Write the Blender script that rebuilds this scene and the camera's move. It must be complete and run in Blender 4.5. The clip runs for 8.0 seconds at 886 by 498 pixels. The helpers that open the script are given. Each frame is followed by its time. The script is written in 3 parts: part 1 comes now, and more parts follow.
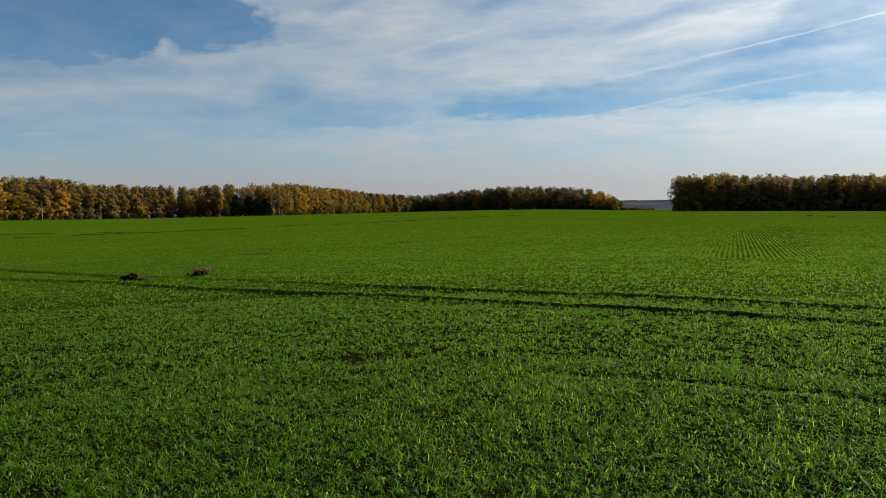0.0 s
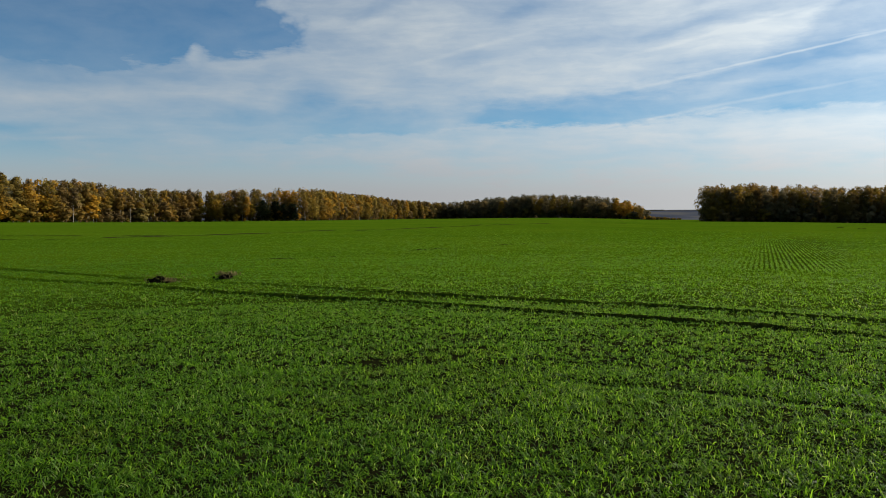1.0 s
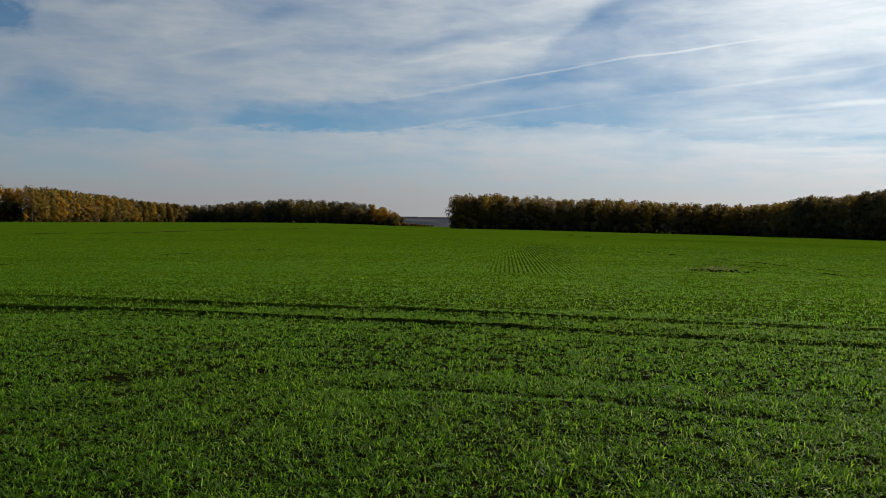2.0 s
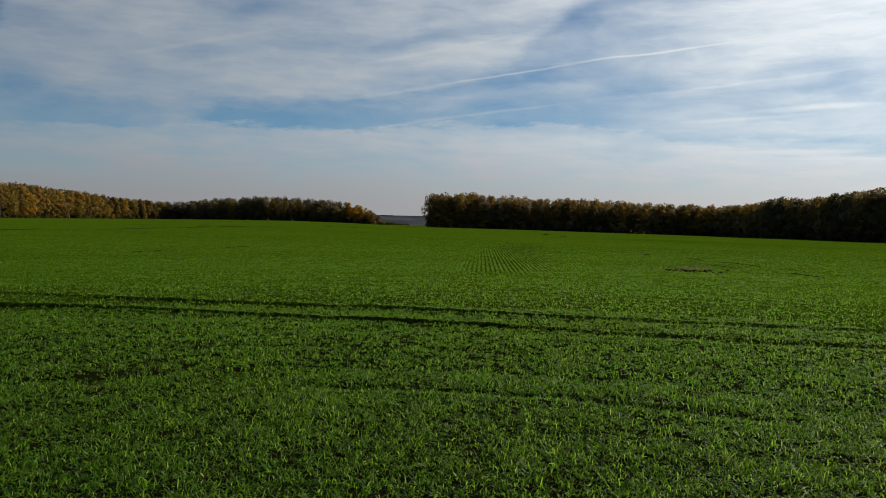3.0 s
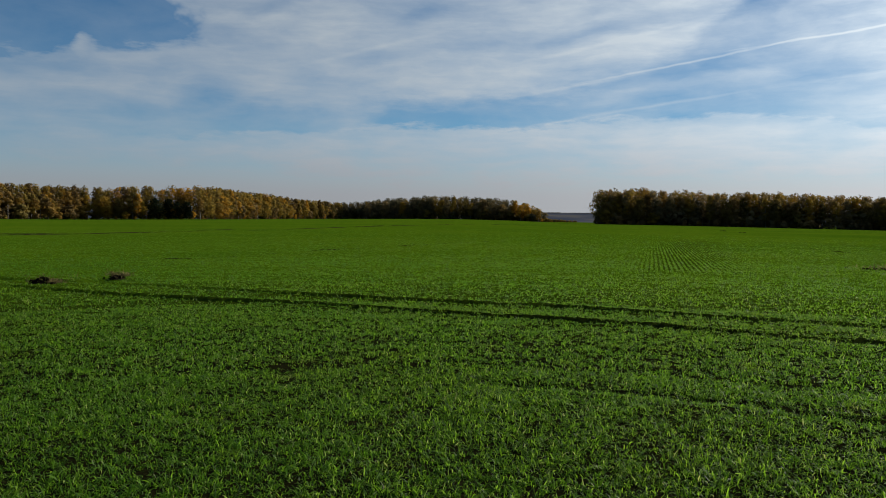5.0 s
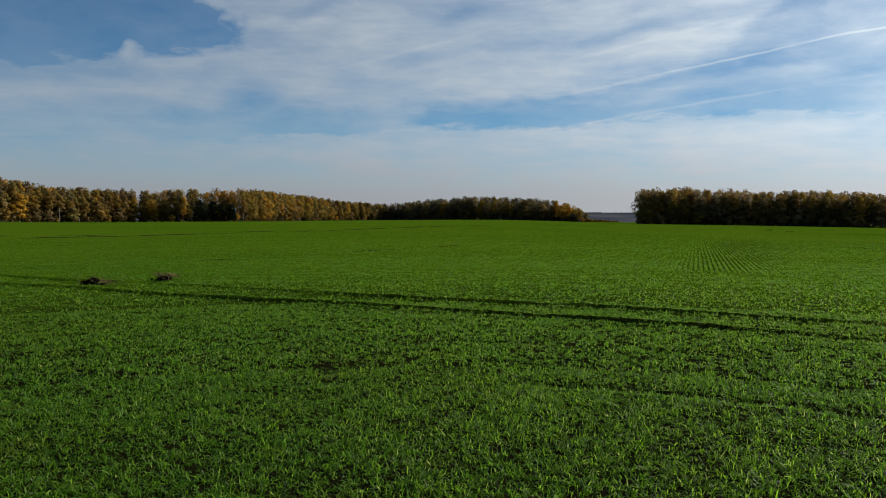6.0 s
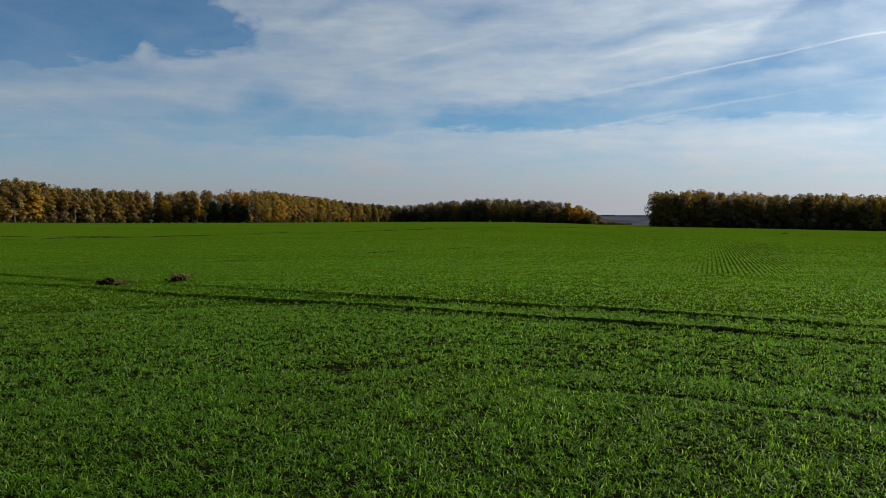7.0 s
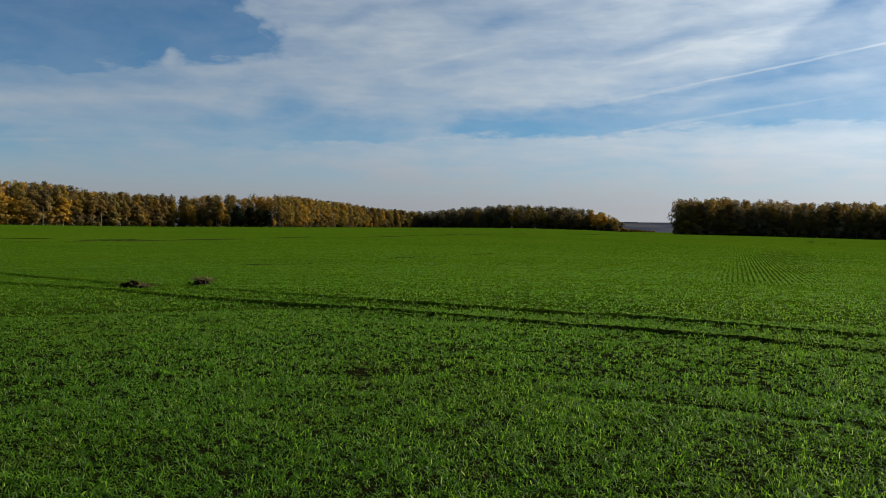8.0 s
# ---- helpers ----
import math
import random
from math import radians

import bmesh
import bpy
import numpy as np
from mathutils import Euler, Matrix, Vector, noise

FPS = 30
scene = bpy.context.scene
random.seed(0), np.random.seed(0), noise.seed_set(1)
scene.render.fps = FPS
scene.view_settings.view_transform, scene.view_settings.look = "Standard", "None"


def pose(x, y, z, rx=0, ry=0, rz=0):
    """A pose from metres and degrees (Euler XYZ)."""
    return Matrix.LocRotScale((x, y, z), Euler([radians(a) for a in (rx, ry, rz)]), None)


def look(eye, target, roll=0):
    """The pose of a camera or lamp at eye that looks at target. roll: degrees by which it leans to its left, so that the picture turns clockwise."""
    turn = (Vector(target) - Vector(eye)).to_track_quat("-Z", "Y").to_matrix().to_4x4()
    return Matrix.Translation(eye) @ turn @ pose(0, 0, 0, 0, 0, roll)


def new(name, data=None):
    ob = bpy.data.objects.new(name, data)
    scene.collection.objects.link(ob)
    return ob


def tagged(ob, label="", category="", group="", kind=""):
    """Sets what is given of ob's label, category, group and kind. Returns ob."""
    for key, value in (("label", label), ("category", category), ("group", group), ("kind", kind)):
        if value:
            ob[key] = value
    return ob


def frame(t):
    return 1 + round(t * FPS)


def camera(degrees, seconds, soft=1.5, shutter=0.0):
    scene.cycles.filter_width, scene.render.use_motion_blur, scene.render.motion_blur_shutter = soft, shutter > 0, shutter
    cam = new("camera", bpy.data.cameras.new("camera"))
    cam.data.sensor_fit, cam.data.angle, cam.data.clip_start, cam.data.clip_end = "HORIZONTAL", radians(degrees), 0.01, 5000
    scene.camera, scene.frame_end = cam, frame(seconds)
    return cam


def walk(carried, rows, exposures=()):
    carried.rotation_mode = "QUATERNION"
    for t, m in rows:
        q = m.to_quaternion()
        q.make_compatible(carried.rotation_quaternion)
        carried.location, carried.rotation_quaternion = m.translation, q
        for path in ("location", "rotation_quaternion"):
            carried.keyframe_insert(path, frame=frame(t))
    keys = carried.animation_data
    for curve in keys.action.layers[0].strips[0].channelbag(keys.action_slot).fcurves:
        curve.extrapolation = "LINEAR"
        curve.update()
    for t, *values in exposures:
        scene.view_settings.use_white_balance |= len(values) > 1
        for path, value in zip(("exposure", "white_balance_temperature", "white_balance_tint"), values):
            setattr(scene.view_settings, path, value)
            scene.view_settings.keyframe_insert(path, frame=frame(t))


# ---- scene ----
# ---- camera and walk ----
cam = camera(60.01, 8.0, soft=0.65)
PATH = [
    (0.0, pose(0.110, -0.095, 1.618, 86.852, 0.884, 0.000)),
    (0.5, pose(0.095, -0.064, 1.610, 87.200, 0.699, 5.457)),
    (1.0, pose(0.142, -0.141, 1.618, 87.400, 0.194, 1.854)),
    (1.5, pose(0.184, -0.046, 1.605, 87.758, -0.582, -11.139)),
    (2.0, pose(0.102, -0.018, 1.602, 87.883, -0.727, -16.093)),
    (2.2, pose(0.095, -0.005, 1.600, 87.867, -0.822, -16.710)),
    (3.3, pose(0.071, 0.041, 1.594, 87.810, -1.163, -17.980)),
    (3.5, pose(0.068, 0.046, 1.593, 87.803, -1.201, -17.911)),
    (4.0, pose(0.041, -0.001, 1.605, 87.719, -1.894, -17.149)),
    (4.5, pose(0.026, 0.003, 1.608, 87.543, -0.852, -9.192)),
    (5.0, pose(0.017, 0.017, 1.609, 87.473, -0.445, -5.515)),
    (5.2, pose(0.015, 0.016, 1.607, 87.454, -0.378, -5.020)),
    (6.3, pose(0.004, 0.008, 1.598, 87.601, -0.018, -1.910)),
    (6.5, pose(0.004, 0.008, 1.597, 87.680, 0.000, -1.765)),
    (7.0, pose(-0.001, 0.000, 1.600, 87.660, -0.292, -1.590)),
    (7.5, pose(-0.021, 0.015, 1.603, 87.787, -0.419, -1.394)),
    (8.0, pose(-0.013, 0.078, 1.589, 88.083, -0.727, 0.037)),
]
# seconds, stops, kelvin, tint
EXPOSURES = [(0.0, 0.80, 6480, 11), (1.0, 0.82, 6430, 11), (1.5, 0.52, 6430, 12), (2.0, 0.37, 6430, 13), (3.5, 0.28, 6400, 13),
             (4.2, 0.36, 6330, 12), (5.0, 0.52, 6200, 11.5), (6.5, 0.59, 6150, 11.5), (8.0, 0.60, 6150, 11.5)]
walk(cam, PATH, EXPOSURES)

# ---- sky and sun ----
SUN_AZ, SUN_EL = 62.0, 27.0  # degrees, clockwise from +y
sun_way = Vector((math.sin(radians(SUN_AZ)) * math.cos(radians(SUN_EL)),
                  math.cos(radians(SUN_AZ)) * math.cos(radians(SUN_EL)), math.sin(radians(SUN_EL))))
SUN_STRENGTH = 5.0
SKY_STRENGTH = 0.046
CLOUD_COLOUR = (0.338, 0.382, 0.410)
HAZE_COLOUR = (0.284, 0.291, 0.300)

sun = new("sun", bpy.data.lights.new("sun", "SUN"))
sun.data.energy, sun.data.angle, sun.data.color = SUN_STRENGTH, radians(0.6), (1.0, 0.90, 0.76)
sun.matrix_world = look(sun_way * 100, (0, 0, 0))


class Nodes:
    """Short-hand for building one node tree."""

    def __init__(self, tree):
        self.tree = tree
        tree.nodes.clear()

    def add(self, kind, **values):
        node = self.tree.nodes.new(kind)
        for key, value in values.items():
            setattr(node, key, value)
        return node

    def put(self, socket, value):
        if isinstance(value, bpy.types.NodeSocket):
            self.tree.links.new(value, socket)
        else:
            socket.default_value = value

    def math(self, op, a, b=0.0, c=0.0, clamp=False):
        node = self.add("ShaderNodeMath", operation=op, use_clamp=clamp)
        for socket, value in zip(node.inputs, (a, b, c)):
            self.put(socket, value)
        return node.outputs[0]

    def mix(self, factor, a, b, blend="MIX"):
        node = self.add("ShaderNodeMix", data_type="RGBA", blend_type=blend)
        self.put(node.inputs[0], factor)
        for socket, value in ((node.inputs[6], a), (node.inputs[7], b)):
            self.put(socket, (*value, 1.0) if isinstance(value, tuple) and len(value) == 3 else value)
        return node.outputs[2]

    def noise(self, vector, scale, detail=4.0, rough=0.55, colour=False):
        node = self.add("ShaderNodeTexNoise")
        self.put(node.inputs["Vector"], vector)
        node.inputs["Scale"].default_value = scale
        node.inputs["Detail"].default_value = detail
        node.inputs["Roughness"].default_value = rough
        return node.outputs[1 if colour else 0]

    def ramp(self, value, low, high, to_low=0.0, to_high=1.0, smooth=True):
        node = self.add("ShaderNodeMapRange", interpolation_type="SMOOTHSTEP" if smooth else "LINEAR")
        for socket, v in zip(node.inputs, (value, low, high, to_low, to_high)):
            self.put(socket, v)
        return node.outputs[0]

    def mapped(self, vector, loc=(0, 0, 0), rot=0.0, scale=(1, 1, 1), kind="POINT"):
        node = self.add("ShaderNodeMapping", vector_type=kind)
        self.put(node.inputs[0], vector)
        node.inputs[1].default_value = loc
        node.inputs[2].default_value = (0, 0, radians(rot))
        node.inputs[3].default_value = scale
        return node.outputs[0]

    def join(self, x, y, z=0.0):
        node = self.add("ShaderNodeCombineXYZ")
        for socket, value in zip(node.inputs, (x, y, z)):
            self.put(socket, value)
        return node.outputs[0]


# Thin high cloud over a clear autumn sky. Blobs and streaks, each row: bearing, height above the horizon, half length,
# half width, slope (all in degrees) and weight.
BLOBS = [
    (-11.2, 8.6, 3.2, 1.3, 12, -0.40), (-30, 9.6, 8, 1.6, 0, -0.22), (-32.3, 5.75, 4.5, 0.5, 1, -0.40), (-26, 8.2, 12, 1.3, 4, 0.14),
    (-19.4, 11.7, 0.75, 1.3, 0, 0.40), (-6, 11.6, 9, 2.2, 14, 0.18), (4, 9.9, 12, 1.5, 3, 0.22), (-8, 14.2, 4, 0.9, 25, -0.22), (3, 14.6, 7, 1.2, 10, -0.24),
    (20.5, 12.6, 9, 1.3, 13, 0.26), (22.5, 14.9, 10, 0.9, 11, 0.30), (17.5, 13.5, 8, 0.7, 12, -0.30),
    (20, 9.1, 7, 0.8, 8, 0.34), (26, 9.5, 6, 0.9, 8, 0.20), (33, 14.2, 9, 0.9, 9, 0.16), (44, 13.6, 12, 4.2, 8, 0.55), (42, 7.2, 12, 1.8, 4, 0.26),
    (41.5, 9.3, 7, 0.6, 4, -0.22), (43, 5.9, 12, 0.6, -1, -0.26), (-28, 4.9, 20, 1.0, 1, -0.12),
]
STREAKS = [
    (15.5, 9.45, 6.0, 0.17, 9.2, 0.22), (22.6, 10.70, 8.5, 0.11, 8.9, 0.44), (32.6, 12.00, 8.0, 0.11, 5.0, 0.46),
    (14.0, 6.88, 5.0, 0.15, 9.0, 0.22), (21, 7.92, 7.0, 0.16, 7.0, 0.26), (38.5, 9.70, 11.0, 0.15, 5.0, 0.14),
    (39.0, 7.35, 5.5, 0.18, 2.4, 0.20), (43.5, 7.95, 4.5, 0.26, 1.4, 0.34), (41.7, 5.05, 6.5, 0.20, -0.2, 0.30),
    (45.5, 4.55, 4.5, 0.14, -0.3, 0.36), (-28.2, 5.15, 4.0, 0.20, 3.0, 0.22), (17.5, 12.35, 8.0, 0.20, 11.0, 0.18), (1, 12.2, 7, 0.22, 14, 0.14),
]
# outlines of the cloud sheets: bearing and height above the horizon, in degrees
UNDERSIDE = [(-40, 6.2), (-29.7, 6.8), (-19.4, 7.0), (-11.6, 8.2), (-7.9, 8.1), (-3.4, 7.6), (0.6, 7.9), (5, 8.4), (9, 8.65), (14.3, 8.9),
             (18.9, 10.4), (21.8, 11.3), (23.2, 12.2), (24.6, 13.4), (27.3, 15.6), (32, 18)]
LOW_SHEET = [(-40, 4.8), (-15, 5.0), (-9, 5.5), (-2.6, 5.95), (0.8, 6.35), (7, 6.42), (13, 6.62), (17, 6.75), (25, 6.95), (29, 6.8), (36.7, 5.8), (50, 4.8)]
HOLE = [(-40, 10.0), (-26.3, 10.1), (-21.6, 10.5), (-20.4, 10.9), (-19.4, 11.9), (-18.5, 11.2), (-14.6, 11.4), (-11.9, 12.0)]
# how clear the gap between the sheets is, and how thick the sheets are
GAP = [(-40, 0.12), (-20, 0.14), (-12, 0.36), (-8, 0.62), (-4.5, 0.62), (-1.2, 0.30), (1.5, 0.95), (10, 0.95), (14, 0.72), (18, 0.55), (24, 0.56), (30, 0.42), (38, 0.28), (50, 0.15)]
LOW_THICK = [(-40, 0.10), (-14, 0.08), (-6, 0.12), (10, 0.18), (50, 0.16)]
THICK = [(-40, -0.16), (-24, -0.10), (-10, 0.02), (0, 0.05), (18, 0.06), (30, 0.08), (50, 0.16)]


def build_sky():
    world = bpy.data.worlds.new("sky")
    world.use_nodes = True
    scene.world = world
    n = Nodes(world.node_tree)
    way = n.add("ShaderNodeTexCoord").outputs["Generated"]
    xyz = n.add("ShaderNodeSeparateXYZ")
    n.put(xyz.inputs[0], way)
    bearing = n.math("MULTIPLY", n.math("ARCTAN2", xyz.outputs[0], xyz.outputs[1]), 57.2958)
    rise = n.math("MULTIPLY", n.math("ARCSINE", xyz.outputs[2]), 57.2958)
    flat = n.join(bearing, rise)
    # ragged outlines
    wide = n.mapped(flat, scale=(0.10, 0.30, 1))
    warp = n.noise(wide, 1.0, 5.0, 0.6, colour=True)
    split = n.add("ShaderNodeSeparateColor")
    n.put(split.inputs[0], warp)
    bent = n.join(n.math("ADD", bearing, n.math("MULTIPLY_ADD", split.outputs[0], 4.0, -2.0)),
                  n.math("ADD", rise, n.math("MULTIPLY_ADD", split.outputs[1], 1.4, -0.7)))
    slight = n.join(bearing, n.math("ADD", rise, n.math("MULTIPLY_ADD", n.noise(n.mapped(flat, scale=(0.35, 0.35, 1)), 1.0, 3.0), 0.24, -0.12)))
    ragged = n.noise(n.mapped(flat, rot=-10, scale=(0.22, 0.75, 1)), 1.0, 6.0, 0.62)
    torn = n.math("ADD", rise, n.math("MULTIPLY_ADD", ragged, 3.0, -1.5))
    side = n.math("ADD", bearing, n.math("MULTIPLY_ADD", n.noise(n.mapped(flat, loc=(4, 1, 0), scale=(0.5, 0.7, 1)), 1.0, 3.0, 0.55), 7.0, -3.5))

    # wispy body: soft fibres that lie along the wind, and finer ones across it
    fibres = n.noise(n.mapped(bent, rot=-12, scale=(0.075, 0.42, 1)), 1.0, 5.0, 0.50)
    puffs = n.noise(n.mapped(bent, loc=(7, 3, 2), rot=-8, scale=(0.20, 0.45, 1)), 1.0, 6.0, 0.56)
    wisps = n.noise(n.mapped(bent, loc=(3, 9, 5), rot=-16, scale=(0.24, 1.5, 1)), 1.0, 6.0, 0.56)

    def along(table):
        low, span = -40.0, 90.0
        node = n.add("ShaderNodeValToRGB")
        stops = node.color_ramp
        while len(stops.elements) < len(table):
            stops.elements.new(0.5)
        for element, (at, value) in zip(stops.elements, table):
            v = value / 20 + 0.2
            element.position, element.color = (at - low) / span, (v, v, v, 1)
        n.put(node.inputs[0], n.math("MULTIPLY_ADD", bearing, 1 / span, -low / span))
        return n.math("MULTIPLY_ADD", node.outputs[0], 20.0, -4.0)

    def feature(vector, row, total):
        az, el, length, width, slope, weight = row
        ball = n.add("ShaderNodeTexGradient", gradient_type="SPHERICAL")
        n.put(ball.inputs[0], n.mapped(vector, (az, el, 0), slope, (length, width, 1), "TEXTURE"))
        return n.math("MULTIPLY_ADD", ball.outputs[1], weight, total)

    body = n.math("ADD", n.math("MULTIPLY_ADD", fibres, 0.95, 0.04), n.math("MULTIPLY_ADD", puffs, 0.75, -0.26))
    body = n.math("ADD", body, along(THICK))
    # the gap between the two sheets
    under, over = along(UNDERSIDE), along(LOW_SHEET)
    gap = n.math("MULTIPLY", n.ramp(n.math("SUBTRACT", torn, over), -0.15, 0.45), n.ramp(n.math("SUBTRACT", torn, under), 0.8, -0.9))
    gap = n.math("MULTIPLY", gap, along(GAP))
    body = n.math("MULTIPLY_ADD", n.ramp(n.math("SUBTRACT", torn, over), 0.4, -1.0), along(LOW_THICK), body)
    cover = n.math("MULTIPLY_ADD", gap, -0.66, body)
    # the clear hole high up
    hole = n.math("MULTIPLY", n.ramp(n.math("SUBTRACT", torn, along(HOLE)), -0.5, 0.8),
                  n.ramp(n.math("MULTIPLY_ADD", rise, 0.8, side), -0.6, -4.8))
    cover = n.math("MULTIPLY_ADD", hole, -0.95, cover)
    for row in BLOBS:
        cover = feature(bent, row, cover)
    cover = n.math("MULTIPLY", n.ramp(cover, 0.0, 0.95, 0.0, 0.95, smooth=False), n.ramp(wisps, 0.25, 0.72, 0.82, 1.06))
    cover = n.math("MAXIMUM", cover, n.math("MULTIPLY_ADD", puffs, 0.45, -0.14))
    for row in STREAKS:
        cover = feature(slight, row, cover)
    cover = n.math("MINIMUM", n.math("MAXIMUM", cover, 0.0), 0.97)
    # no written cloud below the horizon; a pale veil close above it
    low = n.ramp(rise, 6.5, 1.0)
    cover = n.math("MAXIMUM", cover, n.math("MULTIPLY", low, 0.97))

    clear = n.add("ShaderNodeTexSky", sky_type="NISHITA", sun_disc=False, sun_elevation=radians(SUN_EL),
                  sun_rotation=radians(SUN_AZ), air_density=0.8, dust_density=0.0, ozone_density=5.0)
    clear_light = n.mix(1.0, clear.outputs[0], (SKY_STRENGTH * 0.90, SKY_STRENGTH * 1.10, SKY_STRENGTH * 1.03), "MULTIPLY")
    # cloud scatters more light towards the eye near the sun
    dot = n.add("ShaderNodeVectorMath", operation="DOT_PRODUCT")
    n.put(dot.inputs[0], way)
    dot.inputs[1].default_value = sun_way
    near_sun = n.math("POWER", n.math("MAXIMUM", dot.outputs["Value"], 0.0), 6.0)
    cloud = n.mix(low, CLOUD_COLOUR, HAZE_COLOUR)
    broad = n.math("POWER", n.math("MAXIMUM", dot.outputs["Value"], 0.0), 2.0)
    gain = n.math("MULTIPLY_ADD", near_sun, 1.03, n.math("MULTIPLY_ADD", broad, 0.58, 0.71))
    cloud = n.mix(1.0, cloud, n.join(gain, gain, gain), "MULTIPLY")
    cloud = n.mix(broad, cloud, n.mix(1.0, cloud, (1.08, 1.03, 0.96), "MULTIPLY"))
    colour = n.mix(cover, clear_light, cloud)
    back = n.add("ShaderNodeBackground")
    n.put(back.inputs[0], colour)
    out = n.add("ShaderNodeOutputWorld")
    n.put(out.inputs[0], back.outputs[0])


build_sky()


# ---- materials ----
def material(name):
    mat = bpy.data.materials.new(name)
    mat.use_nodes = True
    return mat, Nodes(mat.node_tree)


def finish(n, colour, rough=0.8, bump=None, bump_size=0.02, through_light=0.0, spec=0.06, seen_through=(1, 1, 1)):
    bsdf = n.add("ShaderNodeBsdfPrincipled")
    n.put(bsdf.inputs["Base Color"], colour)
    n.put(bsdf.inputs["Roughness"], rough)
    bsdf.inputs["Specular IOR Level"].default_value = spec
    if bump is not None:
        node = n.add("ShaderNodeBump")
        node.inputs["Distance"].default_value = bump_size
        n.put(node.inputs["Height"], bump)
        n.put(bsdf.inputs["Normal"], node.outputs[0])
    shader = bsdf.outputs[0]
    if through_light:
        glow = n.add("ShaderNodeBsdfTranslucent")
        n.put(glow.inputs[0], n.mix(1.0, colour, seen_through, "MULTIPLY"))
        both = n.add("ShaderNodeMixShader")
        both.inputs[0].default_value = through_light
        n.put(both.inputs[1], shader)
        n.put(both.inputs[2], glow.outputs[0])
        shader = both.outputs[0]
    out = n.add("ShaderNodeOutputMaterial")
    n.put(out.inputs[0], shader)


def place(n):
    return n.add("ShaderNodeNewGeometry").outputs["Position"]


def island(n):
    return n.add("ShaderNodeNewGeometry").outputs["Random Per Island"]


def blend_of(n, value, stops):
    """Colours along a 0..1 value: stops are (place, colour)."""
    node = n.add("ShaderNodeValToRGB")
    ramp = node.color_ramp
    while len(ramp.elements) < len(stops):
        ramp.elements.new(0.5)
    for element, (at, colour) in zip(ramp.elements, stops):
        element.position, element.color = at, (*colour, 1)
    n.put(node.inputs[0], value)
    return node.outputs[0]


ROW_BEARING, ROW_SPACING = 20.8, 0.15  # the drill rows: their bearing in degrees and their distance


def soil_material():
    mat, n = material("field_soil_with_shade")
    p = place(n)
    big, fine = n.noise(p, 0.9, 5), n.noise(p, 26.0, 6, 0.65)
    # near black: shadow along tracks and dug spots is put into the soil colour
    colour = blend_of(n, n.math("MULTIPLY_ADD", big, 0.5, n.math("MULTIPLY", fine, 0.5)),
                      [(0.3, (0.0055, 0.0048, 0.0026)), (0.55, (0.012, 0.0105, 0.0058)), (0.8, (0.034, 0.030, 0.019))])
    finish(n, colour, 0.95, fine, 0.03, spec=0.0)
    return mat


def ground_material():
    """Soil under the crop, near black with the shade between the blades; the closed green of the crop where the stand
    is seen from far; blue-grey fields across the valley, with haze put into their colour.
    """
    mat, n = material("field_ground")
    p = place(n)
    fine, mid, big = n.noise(p, 22.0, 6, 0.65), n.noise(p, 1.3, 5), n.noise(p, 0.035, 4)
    # near-black soil: the shade between blades and in the ruts is painted in
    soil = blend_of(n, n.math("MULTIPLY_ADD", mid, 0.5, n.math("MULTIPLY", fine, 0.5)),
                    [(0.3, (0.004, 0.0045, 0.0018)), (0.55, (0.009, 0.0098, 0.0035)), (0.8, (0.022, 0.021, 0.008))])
    tone = n.math("MULTIPLY_ADD", big, 0.6, n.math("MULTIPLY", n.noise(p, 0.4, 4), 0.4))
    green = blend_of(n, tone, [(0.3, (0.031, 0.074, 0.003)), (0.5, (0.046, 0.092, 0.0033)), (0.7, (0.062, 0.104, 0.0045))])
    green = n.mix(n.ramp(fine, 0.35, 0.62), n.mix(1.0, green, (0.72, 0.72, 0.66), "MULTIPLY"), green)
    length = n.add("ShaderNodeVectorMath", operation="LENGTH")
    n.put(length.inputs[0], p)
    far = length.outputs["Value"]
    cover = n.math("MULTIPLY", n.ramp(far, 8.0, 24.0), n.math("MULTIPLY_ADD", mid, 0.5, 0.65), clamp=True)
    # drill rows stand apart on one stretch of the field
    axes = n.add("ShaderNodeSeparateXYZ")
    n.put(axes.inputs[0], p)
    px, py = axes.outputs[0], axes.outputs[1]
    c, s = math.cos(radians(ROW_BEARING)), math.sin(radians(ROW_BEARING))
    across = n.math("SUBTRACT", n.math("MULTIPLY", px, c), n.math("MULTIPLY", py, s))
    gap = n.math("MULTIPLY_ADD", n.math("COSINE", n.math("MULTIPLY", across, 2 * math.pi / ROW_SPACING)), -0.5, 0.5)
    off = n.math("DIVIDE", n.math("SUBTRACT", px, n.math("MULTIPLY_ADD", py, 0.445, -0.36)), n.math("MULTIPLY_ADD", py, 0.016, 1.45))
    patch = n.math("MULTIPLY", n.math("MULTIPLY_ADD", n.math("ABSOLUTE", off), -1.2, 1.5, clamp=True), n.math("MULTIPLY", n.ramp(py, 20.5, 23.0), n.ramp(py, 75.0, 45.0)))
    cover = n.math("MULTIPLY", cover, n.math("MULTIPLY_ADD", n.math("MULTIPLY", patch, gap), -0.55, 1.0))
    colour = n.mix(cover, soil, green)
    # the blue-grey of the far fields paints distance haze into the ground colour
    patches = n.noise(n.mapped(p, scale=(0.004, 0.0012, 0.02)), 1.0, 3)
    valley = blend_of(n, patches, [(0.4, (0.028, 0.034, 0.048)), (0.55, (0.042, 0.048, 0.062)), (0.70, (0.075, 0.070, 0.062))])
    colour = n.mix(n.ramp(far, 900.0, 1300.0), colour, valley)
    finish(n, colour, 0.9, n.math("ADD", fine, mid), 0.05, spec=0.0)
    return mat


